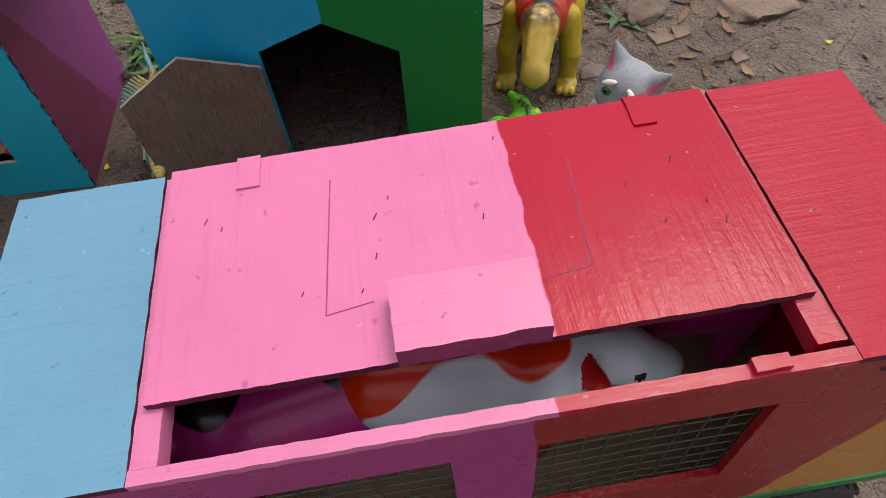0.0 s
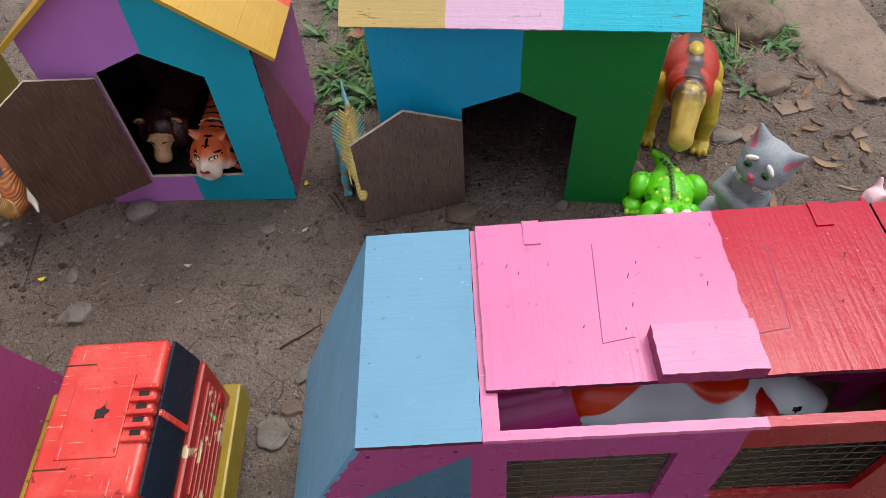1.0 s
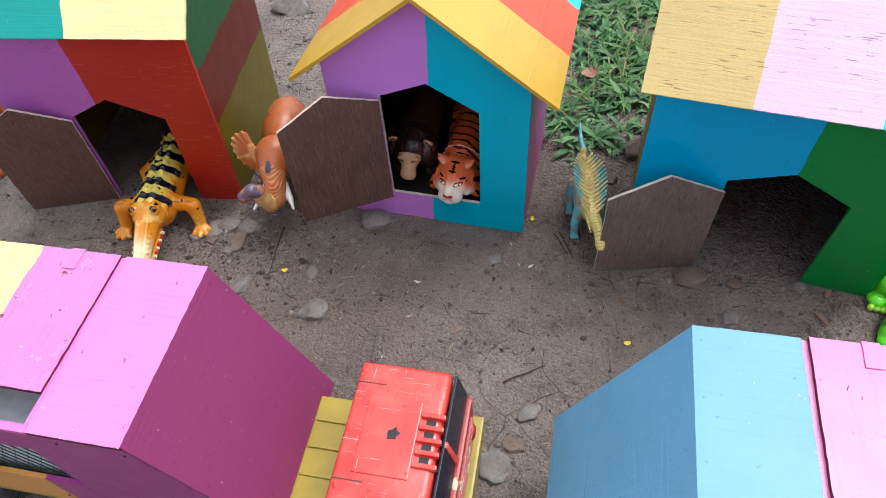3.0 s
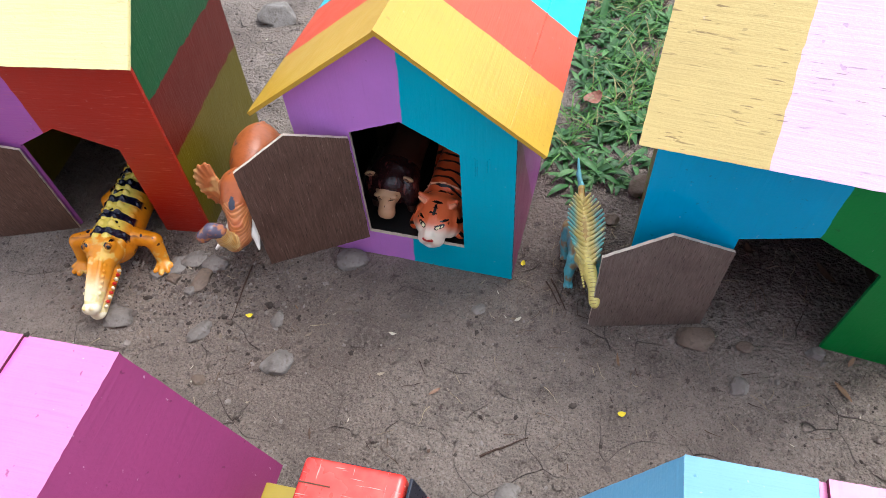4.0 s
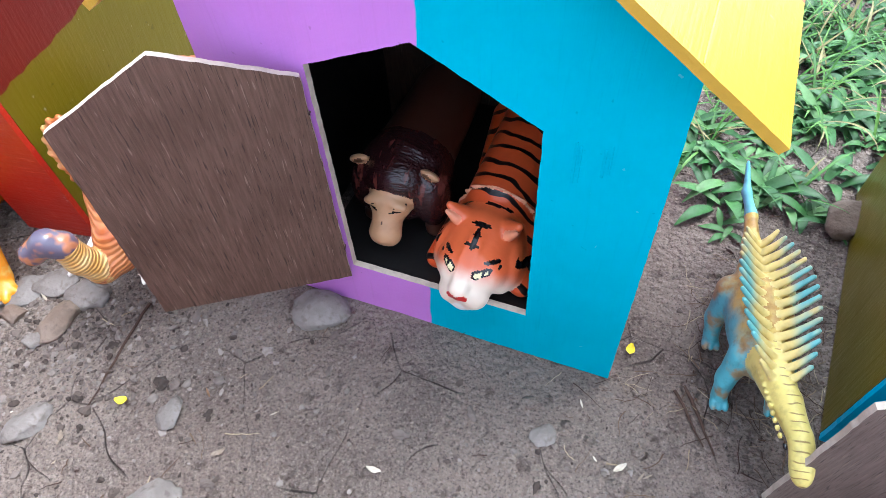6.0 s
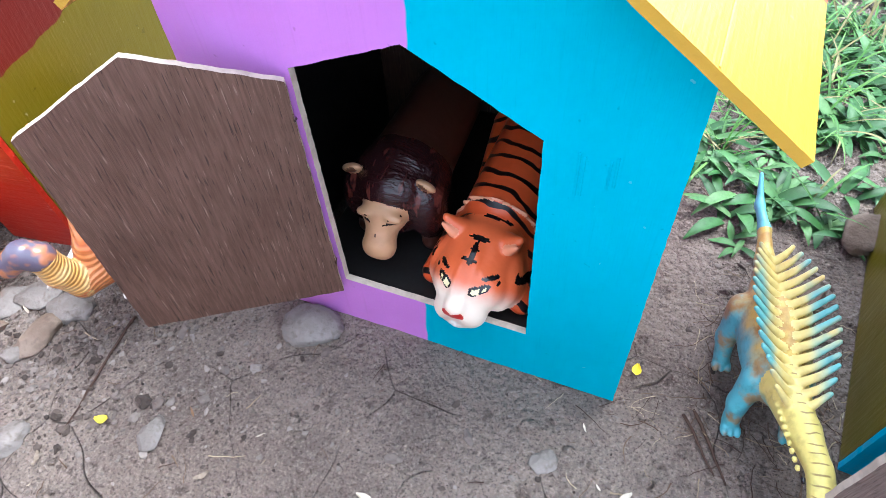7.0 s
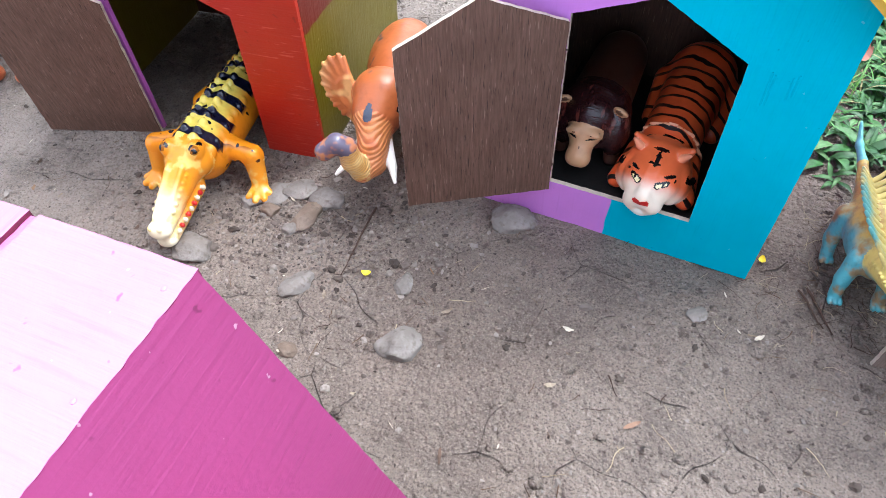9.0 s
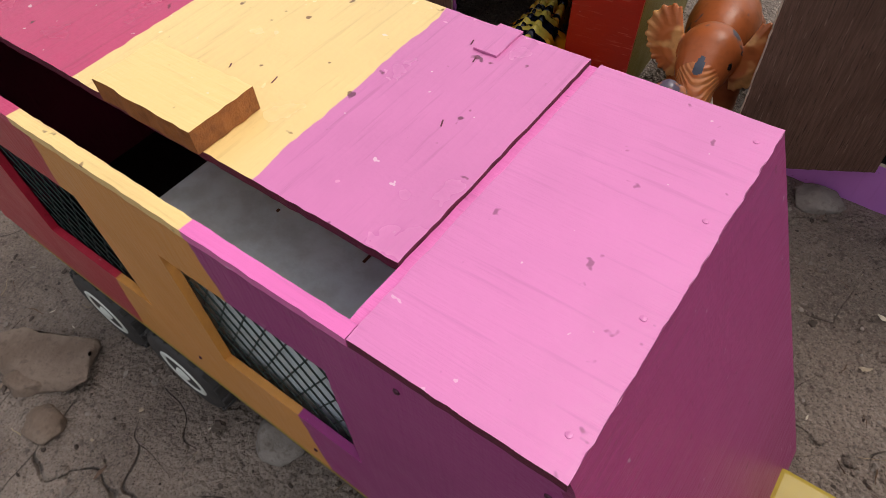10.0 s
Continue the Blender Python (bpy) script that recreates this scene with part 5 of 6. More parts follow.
# grey cat figure
CAT = toy("grey_rubber_cat", lin(150, 158, 166), rough=0.6, grime=0.3, scale=220)
PINKN = toy("pink_nose_paint", lin(226, 86, 120), rough=0.4)
hd = Vector((0, -0.004, 0.150))
moulded("toy_cat", [
    seg((0, 0.008, 0.03), (0, 0.004, 0.10), 0.038, 0.029), egg((0, 0.0, 0.150), (0.044, 0.038, 0.036)), egg((0, -0.020, 0.138), (0.038, 0.024, 0.020)),
    *mirror(seg((0.025, 0.004, 0.170), (0.042, 0.004, 0.198), 0.020, 0.003, 0, 0.9), seg((0.030, -0.012, 0.172), (0.0415, -0.001, 0.192), 0.0062, 0.0015, 5, 0),
            egg((0.0165, -0.033, 0.158), (0.0095, 0.006, 0.0075), (0, 10, -18), 0, 0.3), egg((0.0165, -0.0375, 0.1575), (0.0072, 0.0035, 0.0058), (0, 10, -18), 2, 0.08), egg((0.0165, -0.0410, 0.1575), (0.0030, 0.0015, 0.0034), (0, 0, -18), 4, 0.05),
            egg((0.0175, -0.0350, 0.1705), (0.0105, 0.0045, 0.0042), (0, 24, -18), 3, 0.1),
            *[seg((0.012, -0.042, 0.130 - 0.004 * i), (0.036, -0.026, 0.128 - 0.005 * i), 0.0012, 0.0007, 3, 0.15) for i in range(3)],
            seg((0.030, -0.004, 0.088), (0.034, -0.028, 0.066), 0.013, 0.011, 0, 0.6), seg((0.034, -0.028, 0.066), (0.006, -0.036, 0.070), 0.011, 0.010, 0, 0.5),
            egg((0.026, -0.034, 0.014), (0.019, 0.031, 0.014), (0, 0, -12), 0, 0.6)),
    egg((0, -0.0445, 0.145), (0.0060, 0.0040, 0.0042), (0, 0, 0), 1, 0.1), egg((0, -0.0430, 0.137), (0.0016, 0.003, 0.005), (0, 0, 0), 1, 0.1), egg((0.005, -0.0425, 0.132), (0.0085, 0.0028, 0.0022), (0, -12, 0), 1, 0.1),
    seg((0.0, 0.03, 0.02), (-0.03, 0.05, 0.02), 0.011, 0.009),
], [CAT, PINKN, EYEG, WHITE, BLACK, toy("rosy_ear_paint", lin(206, 104, 126), rough=0.6)], pose(0.383, 0.650, 0.0, 0, 9, -56) @ Matrix.Scale(0.80, 4), "grey rubber cat figure with white brows and pink nose", "toy figure", 0.0017, 0.006, 0.0)

# pink pig, mostly hidden behind a crate
PIGM = toy("pale_pink_rubber", lin(238, 196, 204), rough=0.4, grime=0.1)
moulded("toy_pig", [egg((0, 0.01, 0.045), (0.032, 0.045, 0.032)), egg((0, -0.04, 0.058), (0.026, 0.024, 0.024)), egg((0, -0.064, 0.054), (0.010, 0.006, 0.009), (0, 0, 0), 1, 0.3),
                    *mirror(seg((0.016, -0.036, 0.076), (0.024, -0.034, 0.094), 0.008, 0.004), seg((0.018, 0.03, 0.03), (0.019, 0.03, 0.006), 0.011, 0.009), seg((0.018, -0.015, 0.03), (0.019, -0.015, 0.006), 0.011, 0.009))],
        [PIGM, PINKN], pose(0.590, 0.606, 0.0, 0, 0, -100) @ Matrix.Scale(0.66, 4), "pale pink rubber pig toy behind a crate", "toy animal", 0.002, 0.008, 0.0)

# brown horse beside the purple house
HORSE = toy("chestnut_horse_paint", lin(178, 96, 58), rough=0.35)
moulded("toy_horse", [seg((0, -0.035, 0.12), (0, 0.05, 0.12), 0.030, 0.032), seg((0, -0.05, 0.13), (0, -0.085, 0.175), 0.020, 0.015), egg((0, -0.105, 0.178), (0.013, 0.027, 0.014), (25, 0, 0)), seg((0, -0.05, 0.155), (0, -0.075, 0.195), 0.008, 0.006, 1, 0.3),
                      *mirror(seg((0.018, -0.035, 0.10), (0.020, -0.042, 0.012), 0.012, 0.007), egg((0.020, -0.046, 0.007), (0.010, 0.012, 0.008)), seg((0.018, 0.05, 0.10), (0.020, 0.056, 0.012), 0.014, 0.007), egg((0.020, 0.052, 0.007), (0.010, 0.012, 0.008)), seg((0.008, -0.085, 0.19), (0.010, -0.083, 0.205), 0.005, 0.002)),
                      seg((0, 0.08, 0.125), (0, 0.10, 0.06), 0.010, 0.006, 1)],
        [HORSE, BLACK], pose(-1.198, 0.915, 0.0, 0, 0, 10), "chestnut plastic horse toy standing on soil", "toy animal", 0.002, 0.008, 0.0)

# spotted animals inside the crate
COW = toy("white_and_orange_cow_paint", lin(196, 206, 216), [(lin(206, 50, 14), lambda s: s.ramp(s.noise(17, 0.5, 0.4), 0.50, 0.515))], 0.2, grime=0.06)
MAG = toy("magenta_horse_paint", lin(170, 40, 120), [(lin(20, 14, 20), lambda s: s.ramp(s.noise(20, 0.5, 0.4), 0.58, 0.595))], 0.25, grime=0.1)


def beast(name, mats, m, label):
    return moulded(name, [
        seg((-0.035, 0, 0.078), (0.035, 0, 0.078), 0.034, 0.032), egg((0.046, -0.008, 0.088), (0.024, 0.03, 0.028)), seg((0.05, 0, 0.09), (0.085, -0.004, 0.092), 0.022, 0.015), egg((0.096, -0.005, 0.086), (0.022, 0.013, 0.012), (0, 18, 0)),
        egg((0.066, 0.022, 0.106), (0.006, 0.013, 0.006), (0, 0, -20), 1, 0.3), egg((0.066, -0.026, 0.106), (0.006, 0.013, 0.006), (0, 0, 20), 1, 0.3), egg((0.088, -0.016, 0.094), (0.004, 0.003, 0.004), (0, 0, 0), 2, 0.1),
        *[seg((x, y, 0.055), (x * 1.05, y * 1.05, 0.008), 0.012, 0.009) for x in (-0.04, 0.042) for y in (-0.018, 0.018)], seg((-0.068, 0, 0.08), (-0.080, 0, 0.04), 0.006, 0.004),
    ], mats, m, label, "toy animal", 0.002, 0.008, 0.0)


beast("toy_cow", [COW, REDP, BLACK], pose(0.112, 0.316, 0.122, 0, 0, -14) @ Matrix.Scale(1.22, 4), "white toy cow with orange patches inside a crate")
beast("toy_horse", [MAG, MAG, WHITE], pose(0.000, 0.325, 0.121, 0, 0, 186) @ Matrix.Scale(1.1, 4), "magenta toy horse with black patches inside a crate")
beast("toy_horse", [toy("plain_magenta_paint", lin(160, 24, 110), rough=0.3), MAG, BLACK], pose(0.275, 0.335, 0.128, 0, 0, 170) @ Matrix.Scale(1.1, 4), "plain magenta toy horse inside a crate")


# ---- stones, litter and grass ----
def stone_paint(name, a, b):
    s = Shade(name, 0.85, 0.3)
    col = s.mix(s.ramp(s.noise(22, 5, 0.65), 0.35, 0.68), a, b)
    col = s.mix(s.math("MULTIPLY", s.ramp(s.noise(130, 3), 0.52, 0.7), 0.5), col, lin(84, 72, 62))
    s.bump(s.math("ADD", s.noise(60, 5, 0.65), s.noise(240, 3)), 0.6, 0.002)
    return s.done(col)


STONE = stone_paint("grey_river_stone", lin(112, 104, 98), lin(138, 131, 125))
STONE2 = stone_paint("brown_dusty_stone", lin(104, 88, 76), lin(126, 110, 98))

SLAB = stone_paint("smooth_dusty_slab", lin(128, 110, 98), lin(142, 124, 112))


def stone(x, y, sx, sy, sz, turn, mat, label, group="stones", seed=0, sink=0.3, facets=0.0):
    bm = bmesh.new()
    bmesh.ops.create_icosphere(bm, subdivisions=4, radius=1.0)
    cut = random.Random(seed * 7 + 1)
    planes = [(Vector((cut.gauss(0, 1), cut.gauss(0, 1), cut.gauss(0, 0.8))).normalized(), cut.uniform(0.62, 0.95)) for _ in range(7)]
    for v in bm.verts:
        p = v.co.copy()
        n = noise.noise(p * 1.1 + Vector((seed * 3.7, 0, 0))) * 0.32 + noise.noise(p * 2.7 + Vector((0, seed * 1.9, 0))) * 0.13
        q = p * (1 + n)
        for pn, pd in planes:
            over = q.dot(pn) - pd
            if over > 0:
                q -= pn * over
        q *= 1.18 + 0.05 * noise.noise(p * 6 + Vector((seed, 0, 0)))
        if facets:
            q.z = max(min(q.z, 1 - facets), -0.8)
            k = 1 - facets * 0.4 * abs(noise.noise(Vector((p.x * 1.5, p.y * 1.5, seed))))
            q.x, q.y = q.x * k, q.y * k
        v.co = Vector((q.x * sx, q.y * sy, q.z * sz))
    ob = part("stone", bm, mat, None, "", True)
    ob.matrix_world = pose(x, y, lie(x, y) + sz * (1 - 2 * sink), 0, 0, turn)
    return tagged(ob, label, "stone", group)


SMALL = "small grey stone half sunk in the soil"
for i, (x, y, sx, sy, sz, tr) in enumerate([
        (0.004, 0.712, 0.022, 0.017, 0.011, 10), (-0.541, 0.624, 0.019, 0.016, 0.009, 40), (-0.679, 0.775, 0.016, 0.013, 0.010, 0), (-0.692, 0.745, 0.011, 0.022, 0.007, -20),
        (-0.703, 0.725, 0.008, 0.007, 0.005, 0), (-0.476, 0.797, 0.026, 0.016, 0.009, 8), (-0.052, 0.972, 0.022, 0.017, 0.012, 30), (-0.715, 0.780, 0.018, 0.012, 0.006, 25),
        (-0.740, 0.770, 0.018, 0.014, 0.006, 70), (-0.735, 0.745, 0.010, 0.008, 0.006, 0), (-0.763, 0.752, 0.015, 0.010, 0.006, 15), (-0.665, 0.661, 0.016, 0.011, 0.006, 60),
        (-0.642, 0.590, 0.008, 0.007, 0.005, 0), (-0.560, 0.690, 0.012, 0.008, 0.005, 90), (-0.789, 0.322, 0.020, 0.016, 0.020, 20), (-0.974, 0.232, 0.017, 0.013, 0.009, 20),
        (-0.268, 0.412, 0.020, 0.015, 0.006, -20), (-0.228, 0.486, 0.015, 0.010, 0.006, 40), (-0.245, 0.44, 0.013, 0.010, 0.005, 0), (0.15, 0.70, 0.010, 0.009, 0.006, 0),
        (0.26, 0.725, 0.016, 0.013, 0.008, 0), (0.275, 0.76, 0.014, 0.018, 0.007, 30), (-0.79, 0.672, 0.020, 0.016, 0.009, 0), (-0.283, 0.730, 0.009, 0.007, 0.004, 20),
        (0.065, 0.702, 0.010, 0.007, 0.005, 0), (0.44, 0.80, 0.022, 0.014, 0.007, 10), (-0.76, 1.40, 0.035, 0.03, 0.02, 0), (-0.10, 0.905, 0.013, 0.009, 0.005, 0),
        (-1.10, 0.66, 0.016, 0.011, 0.007, 0), (0.05, 0.645, 0.012, 0.009, 0.006, 60), (-0.60, 1.22, 0.02, 0.016, 0.01, 0), (-0.52, 1.34, 0.018, 0.02, 0.01, 0)]):
    stone(x, y, sx, sy, sz, tr, STONE if i % 3 else STONE2, SMALL, seed=i + 1, sink=0.35)
stone(0.735, 0.985, 0.075, 0.200, 0.016, -4, SLAB, "flat smooth grey-brown slab set in the ground", "boulders", 41, 0.42, 0.5)
stone(0.592, 1.085, 0.048, 0.060, 0.024, 12, STONE2, "rounded brown boulder among grass", "boulders", 42, 0.35)
stone(-1.026, 0.276, 0.048, 0.030, 0.017, 15, STONE2, "flat angular brown stone beside a toy truck", "boulders", 43, 0.3, 0.5)
stone(-1.020, 0.252, 0.019, 0.013, 0.010, 30, STONE2, SMALL, seed=44)
stone(0.56, 0.905, 0.030, 0.022, 0.009, 30, STONE2, SMALL, seed=45)

SHARD = stone_paint("broken_tile", lin(122, 104, 92), lin(140, 122, 108))
for k, (x, y, tr, pts) in enumerate([(0.560, 0.845, 8, [(-0.016, -0.014), (0.012, -0.016), (0.014, 0.012), (-0.004, 0.017), (-0.017, 0.012)]), (0.592, 0.845, -6, [(-0.013, -0.014), (0.012, -0.008), (0.015, 0.009), (-0.012, 0.013)]),
                                     (0.638, 0.770, 20, [(-0.013, -0.010), (0.010, -0.014), (0.014, 0.006), (-0.006, 0.012)]), (0.475, 0.80, 30, [(-0.02, -0.012), (0.018, -0.014), (0.02, 0.008), (-0.015, 0.013)])]):
    ob = part("tile_shard", board([pts], 0.005, FLAT, amp=0.0006, seed=80 + k), SHARD)
    ob.matrix_world = pose(x, y, lie(x, y) + 0.005, 3, -2, tr)
    tagged(ob, "broken flat brown tile shard lying on soil", "tile shard", "tile shards")


def joined(name, verts, faces, mats, label, category, slots=None, smooth=False):
    me = bpy.data.meshes.new(name)
    me.from_pydata(verts, [], faces)
    for m in mats:
        me.materials.append(m)
    if slots:
        me.polygons.foreach_set("material_index", slots)
    if smooth:
        me.polygons.foreach_set("use_smooth", [True] * len(faces))
    me.update()
    return tagged(new(name, me), label, category, kind="stuff")


def island_tint(name, cols, rough=0.8, bump=0.3):
    """A colour picked for each loose piece of a mesh."""
    s = Shade(name, rough, 0.3)
    r = s.t.nodes.new("ShaderNodeNewGeometry").outputs["Random Per Island"]
    n = s.t.nodes.new("ShaderNodeValToRGB")
    n.color_ramp.interpolation = "CONSTANT"
    for i, c in enumerate(cols):
        e = n.color_ramp.elements[i] if i < 2 else n.color_ramp.elements.new(i / len(cols))
        e.position, e.color = i / len(cols), c
    s.t.links.new(r, n.inputs[0])
    f = s.noise(170, 3)
    s.bump(f, bump, 0.001)
    return s.done(s.mix(s.math("MULTIPLY", s.ramp(f, 0.4, 0.7), 0.4), n.outputs[0], s.mix(1.0, n.outputs[0], (0.5, 0.46, 0.42, 1), "MULTIPLY")))


rnd = random.Random(11)
ico = bmesh.new()
bmesh.ops.create_icosphere(ico, subdivisions=1, radius=1.0)
IV, IF = [v.co.copy() for v in ico.verts], [tuple(v.index for v in f.verts) for f in ico.faces]
ico.free()
ico = bmesh.new()
bmesh.ops.create_icosphere(ico, subdivisions=2, radius=1.0)
IV2, IF2 = [v.co.copy() for v in ico.verts], [tuple(v.index for v in f.verts) for f in ico.faces]
ico.free()


def inside(x, y):
    """Whether a place lies under one of the houses."""
    return (-0.53 < x < -0.19 and 0.80 + 0.0 < y < 1.02) or (-1.03 < x < -0.70 and 0.85 < y < 1.09)


def near(lo=0.0):
    while True:
        x, y = rnd.uniform(-1.5, 1.2), rnd.uniform(-0.1, 1.75)
        if not inside(x, y) and noise.noise((x * 4.2, y * 4.2, 7)) > lo - rnd.random() * 0.7:
            return x, y


vs, fs = [], []
for i in range(17000):
    x, y = near(0.05)
    if i % 9 == 0:
        x, y = rnd.gauss(-0.70, 0.09), rnd.gauss(0.745, 0.05)
        if inside(x, y):
            continue
    r = 0.00082 * math.exp(rnd.gauss(0, 0.6)) + 0.0004
    sx, sy, sz = r * rnd.uniform(0.7, 1.5), r * rnd.uniform(0.7, 1.5), r * rnd.uniform(0.4, 0.9)
    t, o = rnd.uniform(0, 6.3), Vector((rnd.uniform(0, 9), i * 0.37, 0))
    n0 = len(vs)
    z = lie(x, y)
    big = r > 0.0028
    for p in IV2 if big else IV:
        k = 1 + 0.9 * noise.noise(p * 1.3 + o)
        a, b = p.x * sx * k, p.y * sy * k
        vs.append((x + a * math.cos(t) - b * math.sin(t), y + a * math.sin(t) + b * math.cos(t), z + p.z * sz * k + sz * 0.35))
    fs += [tuple(n0 + q for q in f) for f in (IF2 if big else IF)]
joined("pebbles", vs, fs, [island_tint("pebble_tints", [lin(102, 91, 84), lin(124, 114, 107), lin(84, 73, 66), lin(140, 130, 122), lin(112, 101, 94), lin(66, 56, 50)])], "fine pebbles and soil crumbs scattered over the ground", "pebbles")

# soil clods: soft lumps with the soil's own look
vs, fs = [], []
for i in range(6500):
    x, y = near(0.0)
    r = rnd.uniform(0.001, 0.007) * rnd.random() ** 1.6 + 0.001
    n0, z, t, o = len(vs), lie(x, y), rnd.uniform(0, 6.3), Vector((i * 0.71, 0, 3))
    for p in IV:
        k = 1 + 0.55 * noise.noise(p * 1.6 + o)
        vs.append((x + p.x * r * 1.3 * k, y + p.y * r * k, z + p.z * r * 0.5 * k))
    fs += [tuple(n0 + q for q in f) for f in IF]
joined("soil_clods", vs, fs, [SOIL], "crumbled soil clods on the ground", "soil", smooth=True)

# twigs and straw
vs, fs = [], []


def twig(pts, r, sides=5):
    n0 = len(vs)
    for k, p in enumerate(pts):
        rr = r * (1 - 0.55 * k / (len(pts) - 1))
        for j in range(sides):
            w = 2 * math.pi * j / sides
            d = Vector(pts[min(k + 1, len(pts) - 1)]) - Vector(pts[max(k - 1, 0)])
            d.normalize()
            u = d.cross(Vector((0, 0, 1))).normalized() if abs(d.z) < 0.99 else Vector((1, 0, 0))
            v = u.cross(d)
            q = Vector(p) + rr * (math.cos(w) * u + math.sin(w) * v)
            vs.append(tuple(q))
    for k in range(len(pts) - 1):
        for j in range(sides):
            fs.append((n0 + k * sides + j, n0 + k * sides + (j + 1) % sides, n0 + (k + 1) * sides + (j + 1) % sides, n0 + (k + 1) * sides + j))


def wander(x, y, a, ln, steps=7, bend=0.35):
    pts = []
    for k in range(steps):
        pts.append((x, y, lie(x, y) + 0.0012 + 0.002 * rnd.random()))
        a += rnd.uniform(-bend, bend)
        x, y = x + math.cos(a) * ln / steps, y + math.sin(a) * ln / steps
    return pts


for i in range(2000):
    if i % 6 == 0:
        x, y = rnd.gauss(0.48, 0.16), rnd.gauss(0.92, 0.14)
    elif i % 6 != 5:
        x, y = near(0.1)
    else:
        x, y = rnd.gauss(-0.16, 0.07), rnd.gauss(0.82, 0.05)
    if inside(x, y):
        continue
    twig(wander(x, y, rnd.uniform(0, 6.3), rnd.uniform(0.006, 0.034)), rnd.uniform(0.0002, 0.00055), 4)
for i in range(40):
    x, y = rnd.uniform(0.05, 0.2), rnd.uniform(0.76, 0.93)
    twig(wander(x, y, rnd.uniform(0, 6.3), rnd.uniform(0.02, 0.06)), rnd.uniform(0.0004, 0.0009), 4)
for i in range(650):
    x, y = near(0.05)
    twig(wander(x, y, rnd.uniform(0, 6.3), rnd.uniform(0.006, 0.026), 5, 0.16), rnd.uniform(0.0004, 0.0008), 5)
twig_mat = island_tint("twig_tints", [lin(92, 72, 56), lin(150, 132, 108), lin(70, 52, 42), lin(176, 160, 132), lin(112, 92, 74)])
joined("twigs", vs, fs, [twig_mat], "thin dry twigs, roots and straw on the soil", "twigs", smooth=True)

for x, y, a, ln, r in [(-0.624, 0.778, -92, 0.115, 0.0013), (-0.02, 1.40, 60, 0.16, 0.005), (0.05, 1.43, 20, 0.14, 0.006), (-0.262, 0.525, 35, 0.07, 0.0016), (-0.185, 0.79, -70, 0.06, 0.0016), (-0.192, 0.785, -60, 0.05, 0.0013)]:
    vs, fs = [], []
    twig(wander(x, y, radians(a), ln, 10, 0.08), r, 7)
    me = bpy.data.meshes.new("stick")
    me.from_pydata(vs, [], fs)
    me.materials.append(twig_mat)
    tagged(new("stick", me), "thin dry brown stick lying on soil", "stick", "sticks")


# fallen leaves, chips and petals
def leaf(x, y, a, ln, wd, curl, lift, wavy=0.0):
    n0, seg_n = len(vs), 6
    for k in range(seg_n + 1):
        f = k / seg_n
        w = wd * math.sin(math.pi * (0.06 + 0.9 * f)) ** 0.8
        px = (f - 0.5) * ln
        pz = lift + curl * (f - 0.5) ** 2 * ln * 2
        for s in (-1, 0, 1):
            qx, qy = px, s * w / 2
            qz = pz + abs(s) * curl * wd * 0.35 + wavy * rnd.uniform(-1, 1)
            X, Y = x + qx * math.cos(a) - qy * math.sin(a), y + qx * math.sin(a) + qy * math.cos(a)
            vs.append((X, Y, lie(X, Y) + 0.0012 + max(qz, 0)))
    for k in range(seg_n):
        for s in (0, 1):
            q = n0 + k * 3 + s
            fs.append((q, q + 1, q + 4, q + 3))


vs, fs = [], []
for i in range(330):
    if i % 3:
        x, y = rnd.gauss(0.50, 0.17), rnd.gauss(1.0, 0.17)
    else:
        x, y = near(0.15)
    if inside(x, y):
        continue
    k = 1.0 if i % 3 else 0.42
    leaf(x, y, rnd.uniform(0, 6.3), k * rnd.uniform(0.010, 0.045), k * rnd.uniform(0.004, 0.012), rnd.uniform(-0.2, 0.5), rnd.uniform(0, 0.003), 0.0008)
joined("dry_leaves", vs, fs, [island_tint("dry_leaf_tints", [lin(128, 100, 76), lin(106, 82, 64), lin(152, 126, 98), lin(92, 72, 60), lin(140, 108, 88)], 0.7)], "dry brown fallen leaves scattered on soil", "leaves", smooth=True)
vs, fs = [], []
for i in range(800):
    x, y = near(0.1)
    leaf(x, y, rnd.uniform(0, 6.3), rnd.uniform(0.002, 0.009), rnd.uniform(0.0006, 0.0018), rnd.uniform(0, 0.4), 0.0005, 0.0003)
for x, y in [(-0.51, 0.67), (-0.632, 0.655), (-0.645, 0.588), (-0.228, 0.717), (-0.395, 0.681), (-0.40, 0.62)]:
    leaf(x, y, rnd.uniform(0, 6.3), 0.011, 0.004, 0.4, 0.001, 0.0012)
for i in range(90):
    x, y = near(0.1)
    leaf(x, y, rnd.uniform(0, 6.3), rnd.uniform(0.004, 0.010), rnd.uniform(0.002, 0.0045), rnd.uniform(0, 0.5), 0.001, 0.0010)
joined("pale_chips", vs, fs, [island_tint("pale_chip_tints", [lin(188, 176, 158), lin(164, 150, 130), lin(204, 194, 176), lin(146, 132, 116)], 0.8)], "pale wood chips and straw bits on soil", "chips")
PETAL = plain("yellow_petal", lin(236, 214, 50), 0.6, 0.2, 90)
for x, y in [(-0.602, 0.692), (-0.226, 0.812), (0.775, 0.760), (0.79, 0.876), (0.80, 0.878), (-0.095, 0.595)]:
    vs, fs = [], []
    leaf(x, y, rnd.uniform(0, 6.3), 0.010, 0.007, 0.5, 0.001)
    me = bpy.data.meshes.new("petal")
    me.from_pydata(vs, [], fs)
    me.materials.append(PETAL)
    tagged(new("petal", me), "small fallen yellow petal on soil", "petal", "petals")
vs, fs = [], []
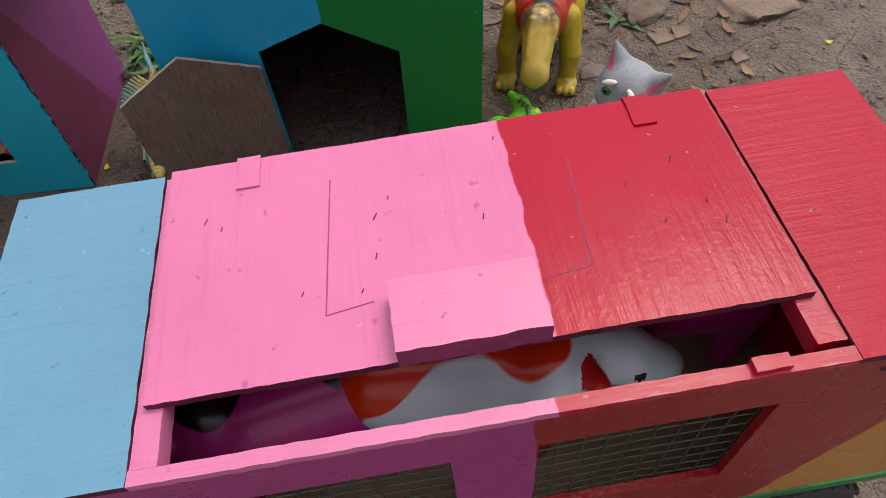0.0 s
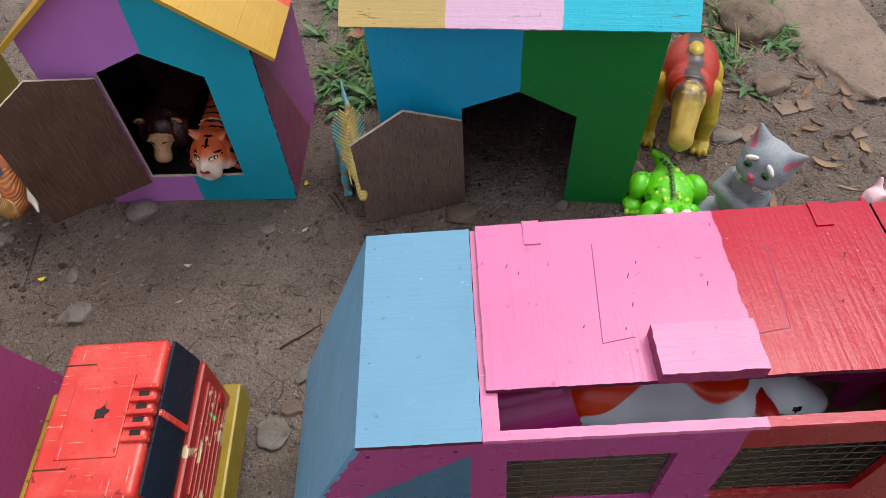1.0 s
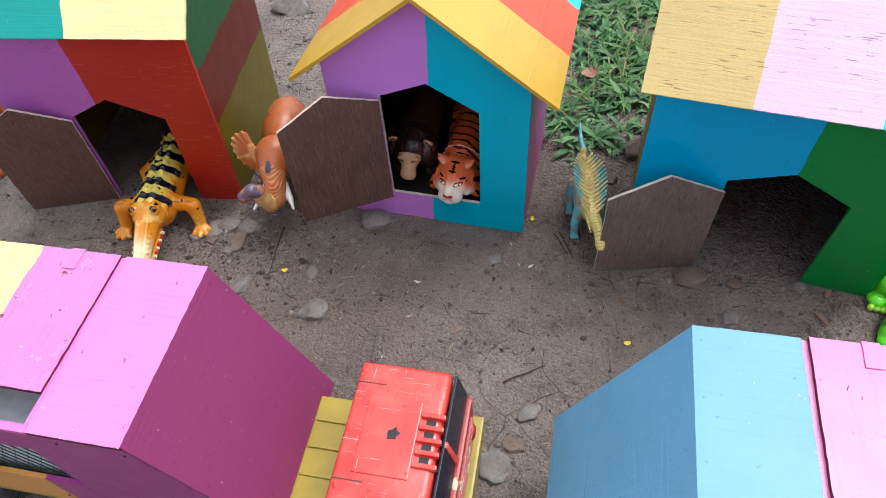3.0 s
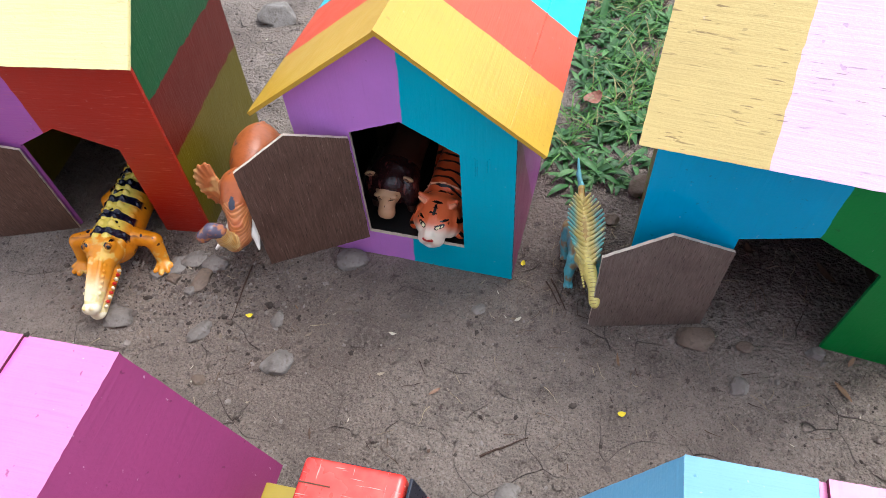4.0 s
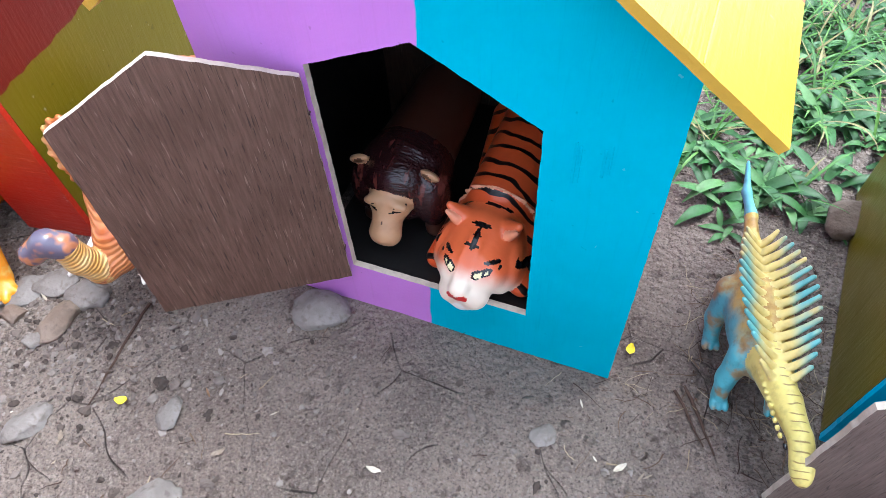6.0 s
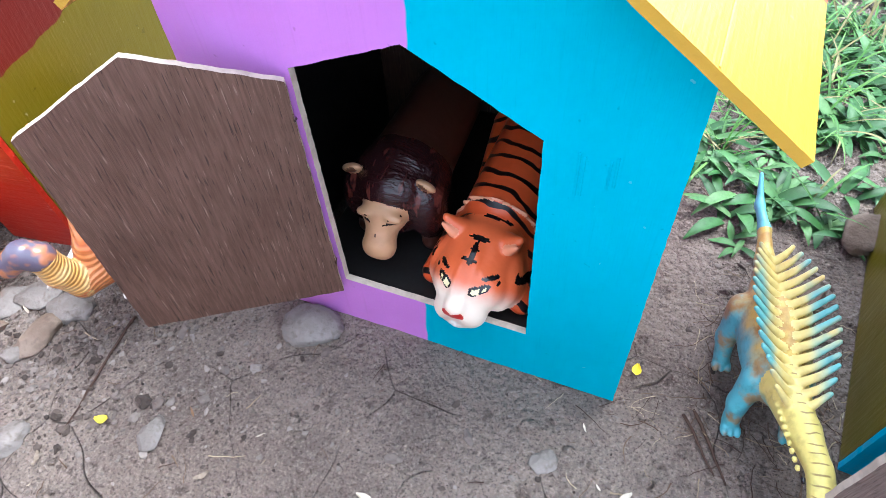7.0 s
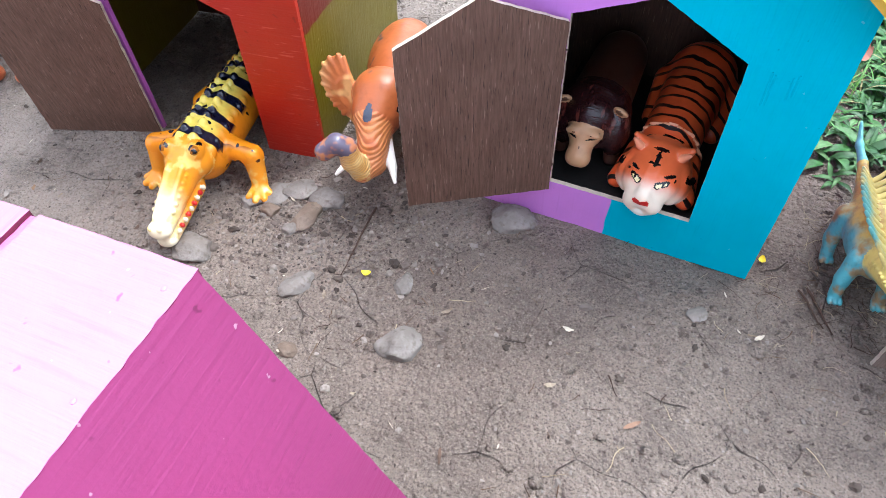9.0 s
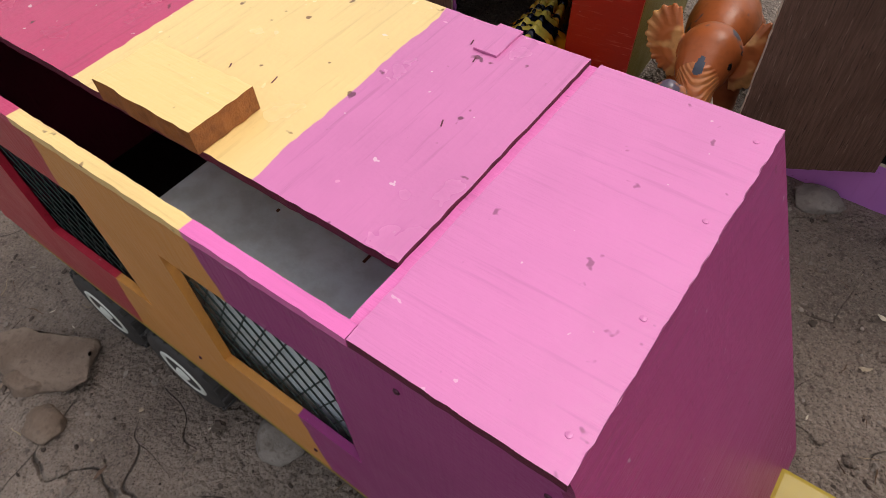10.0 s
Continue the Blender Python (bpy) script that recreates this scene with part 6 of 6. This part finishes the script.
leaf(-0.127, 1.149, 0.7, 0.036, 0.028, 0.4, 0.022)
me = bpy.data.meshes.new("leaf")
me.from_pydata(vs, [], fs)
me.materials.append(plain("copper_leaf", lin(150, 98, 80), 0.5, 0.3, 60))
tagged(new("leaf", me), "round copper-brown fallen leaf resting on grass", "leaf")

# grass: broad rosettes and fine blades
vs, fs, sl = [], [], []


def blade(x, y, a, ln, wd, rise, droop, slot, fold=0.25):
    n0, k_n = len(vs), 6
    z0 = lie(x, y)
    for k in range(k_n + 1):
        f = k / k_n
        w = wd * (min(1.0, 0.45 + f * 2.2) if f < 0.5 else max(0.04, (1 - f) * 2) ** 0.75)
        d = ln * f * (1 - 0.12 * f)
        z = z0 + rise * ln * f - droop * ln * f * f
        for s in (-1, 0, 1):
            vs.append((x + d * math.cos(a) - s * w / 2 * math.sin(a), y + d * math.sin(a) + s * w / 2 * math.cos(a), max(z + abs(s) * w * fold, z0 + 0.001)))
    for k in range(k_n):
        for s in (0, 1):
            q = n0 + k * 3 + s
            fs.append((q, q + 1, q + 4, q + 3))
            sl.append(slot)


def rosette(x, y, n, size):
    a0 = rnd.uniform(0, 6.3)
    for i in range(n):
        blade(x + rnd.gauss(0, 0.006), y + rnd.gauss(0, 0.006), a0 + i * 2.4 + rnd.uniform(-0.4, 0.4), size * rnd.uniform(0.6, 1.15), size * rnd.uniform(0.15, 0.25), rnd.uniform(0.25, 0.85), rnd.uniform(0.2, 0.7), 0)


def patch(x, y):
    """Where the grass grows, from 0 to 1."""
    g = max(0.0, 1 - ((x + 0.06) / 0.17) ** 2) * min(1.0, max(0.0, (y - 0.945) / 0.06))
    h = max(0.0, 1 - ((x - 0.55) / 0.15) ** 2) * max(0.0, 1 - ((y - 1.10) / 0.16) ** 2) * 0.55
    far = min(1.0, max(0.0, (y - 1.45) / 0.2)) * (1.0 if x > -0.3 else 0.25)
    return max(g, h, far) * (0.65 + 0.6 * noise.noise((x * 8, y * 8, 2)))


for i in range(5200):
    x, y = rnd.uniform(-0.34, 0.85), rnd.uniform(0.93, 1.85)
    hs = (0.30 > x > -0.075 and y < 1.03)
    if inside(x, y) or hs or rnd.random() > patch(x, y) * 0.62:
        continue
    if rnd.random() < 0.72:
        rosette(x, y, rnd.randint(5, 8), rnd.uniform(0.026, 0.054))
    else:
        for k in range(rnd.randint(6, 12)):
            blade(x + rnd.gauss(0, 0.007), y + rnd.gauss(0, 0.007), rnd.uniform(0, 6.3), rnd.uniform(0.04, 0.085), rnd.uniform(0.0016, 0.003), rnd.uniform(0.5, 1.3), rnd.uniform(0.3, 1.0), 1)
for x, y, n in [(0.505, 0.975, 6), (0.52, 0.90, 5), (0.44, 0.99, 5), (-0.16, 0.985, 7), (-0.11, 1.0, 7), (-0.19, 1.02, 6), (-0.06, 1.02, 6)]:
    rosette(x, y, n, 0.05)
G1 = island_tint("broad_grass_tints", [lin(58, 102, 50), lin(74, 118, 62), lin(48, 84, 42), lin(92, 130, 76), lin(66, 106, 62)], 0.45, 0.3)
G2 = island_tint("fine_grass_tints", [lin(74, 120, 48), lin(62, 104, 42), lin(96, 138, 62), lin(134, 128, 84)], 0.5, 0.2)
joined("grass", vs, fs, [G1, G2], "low green grass with broad and fine blades", "grass", sl, True)
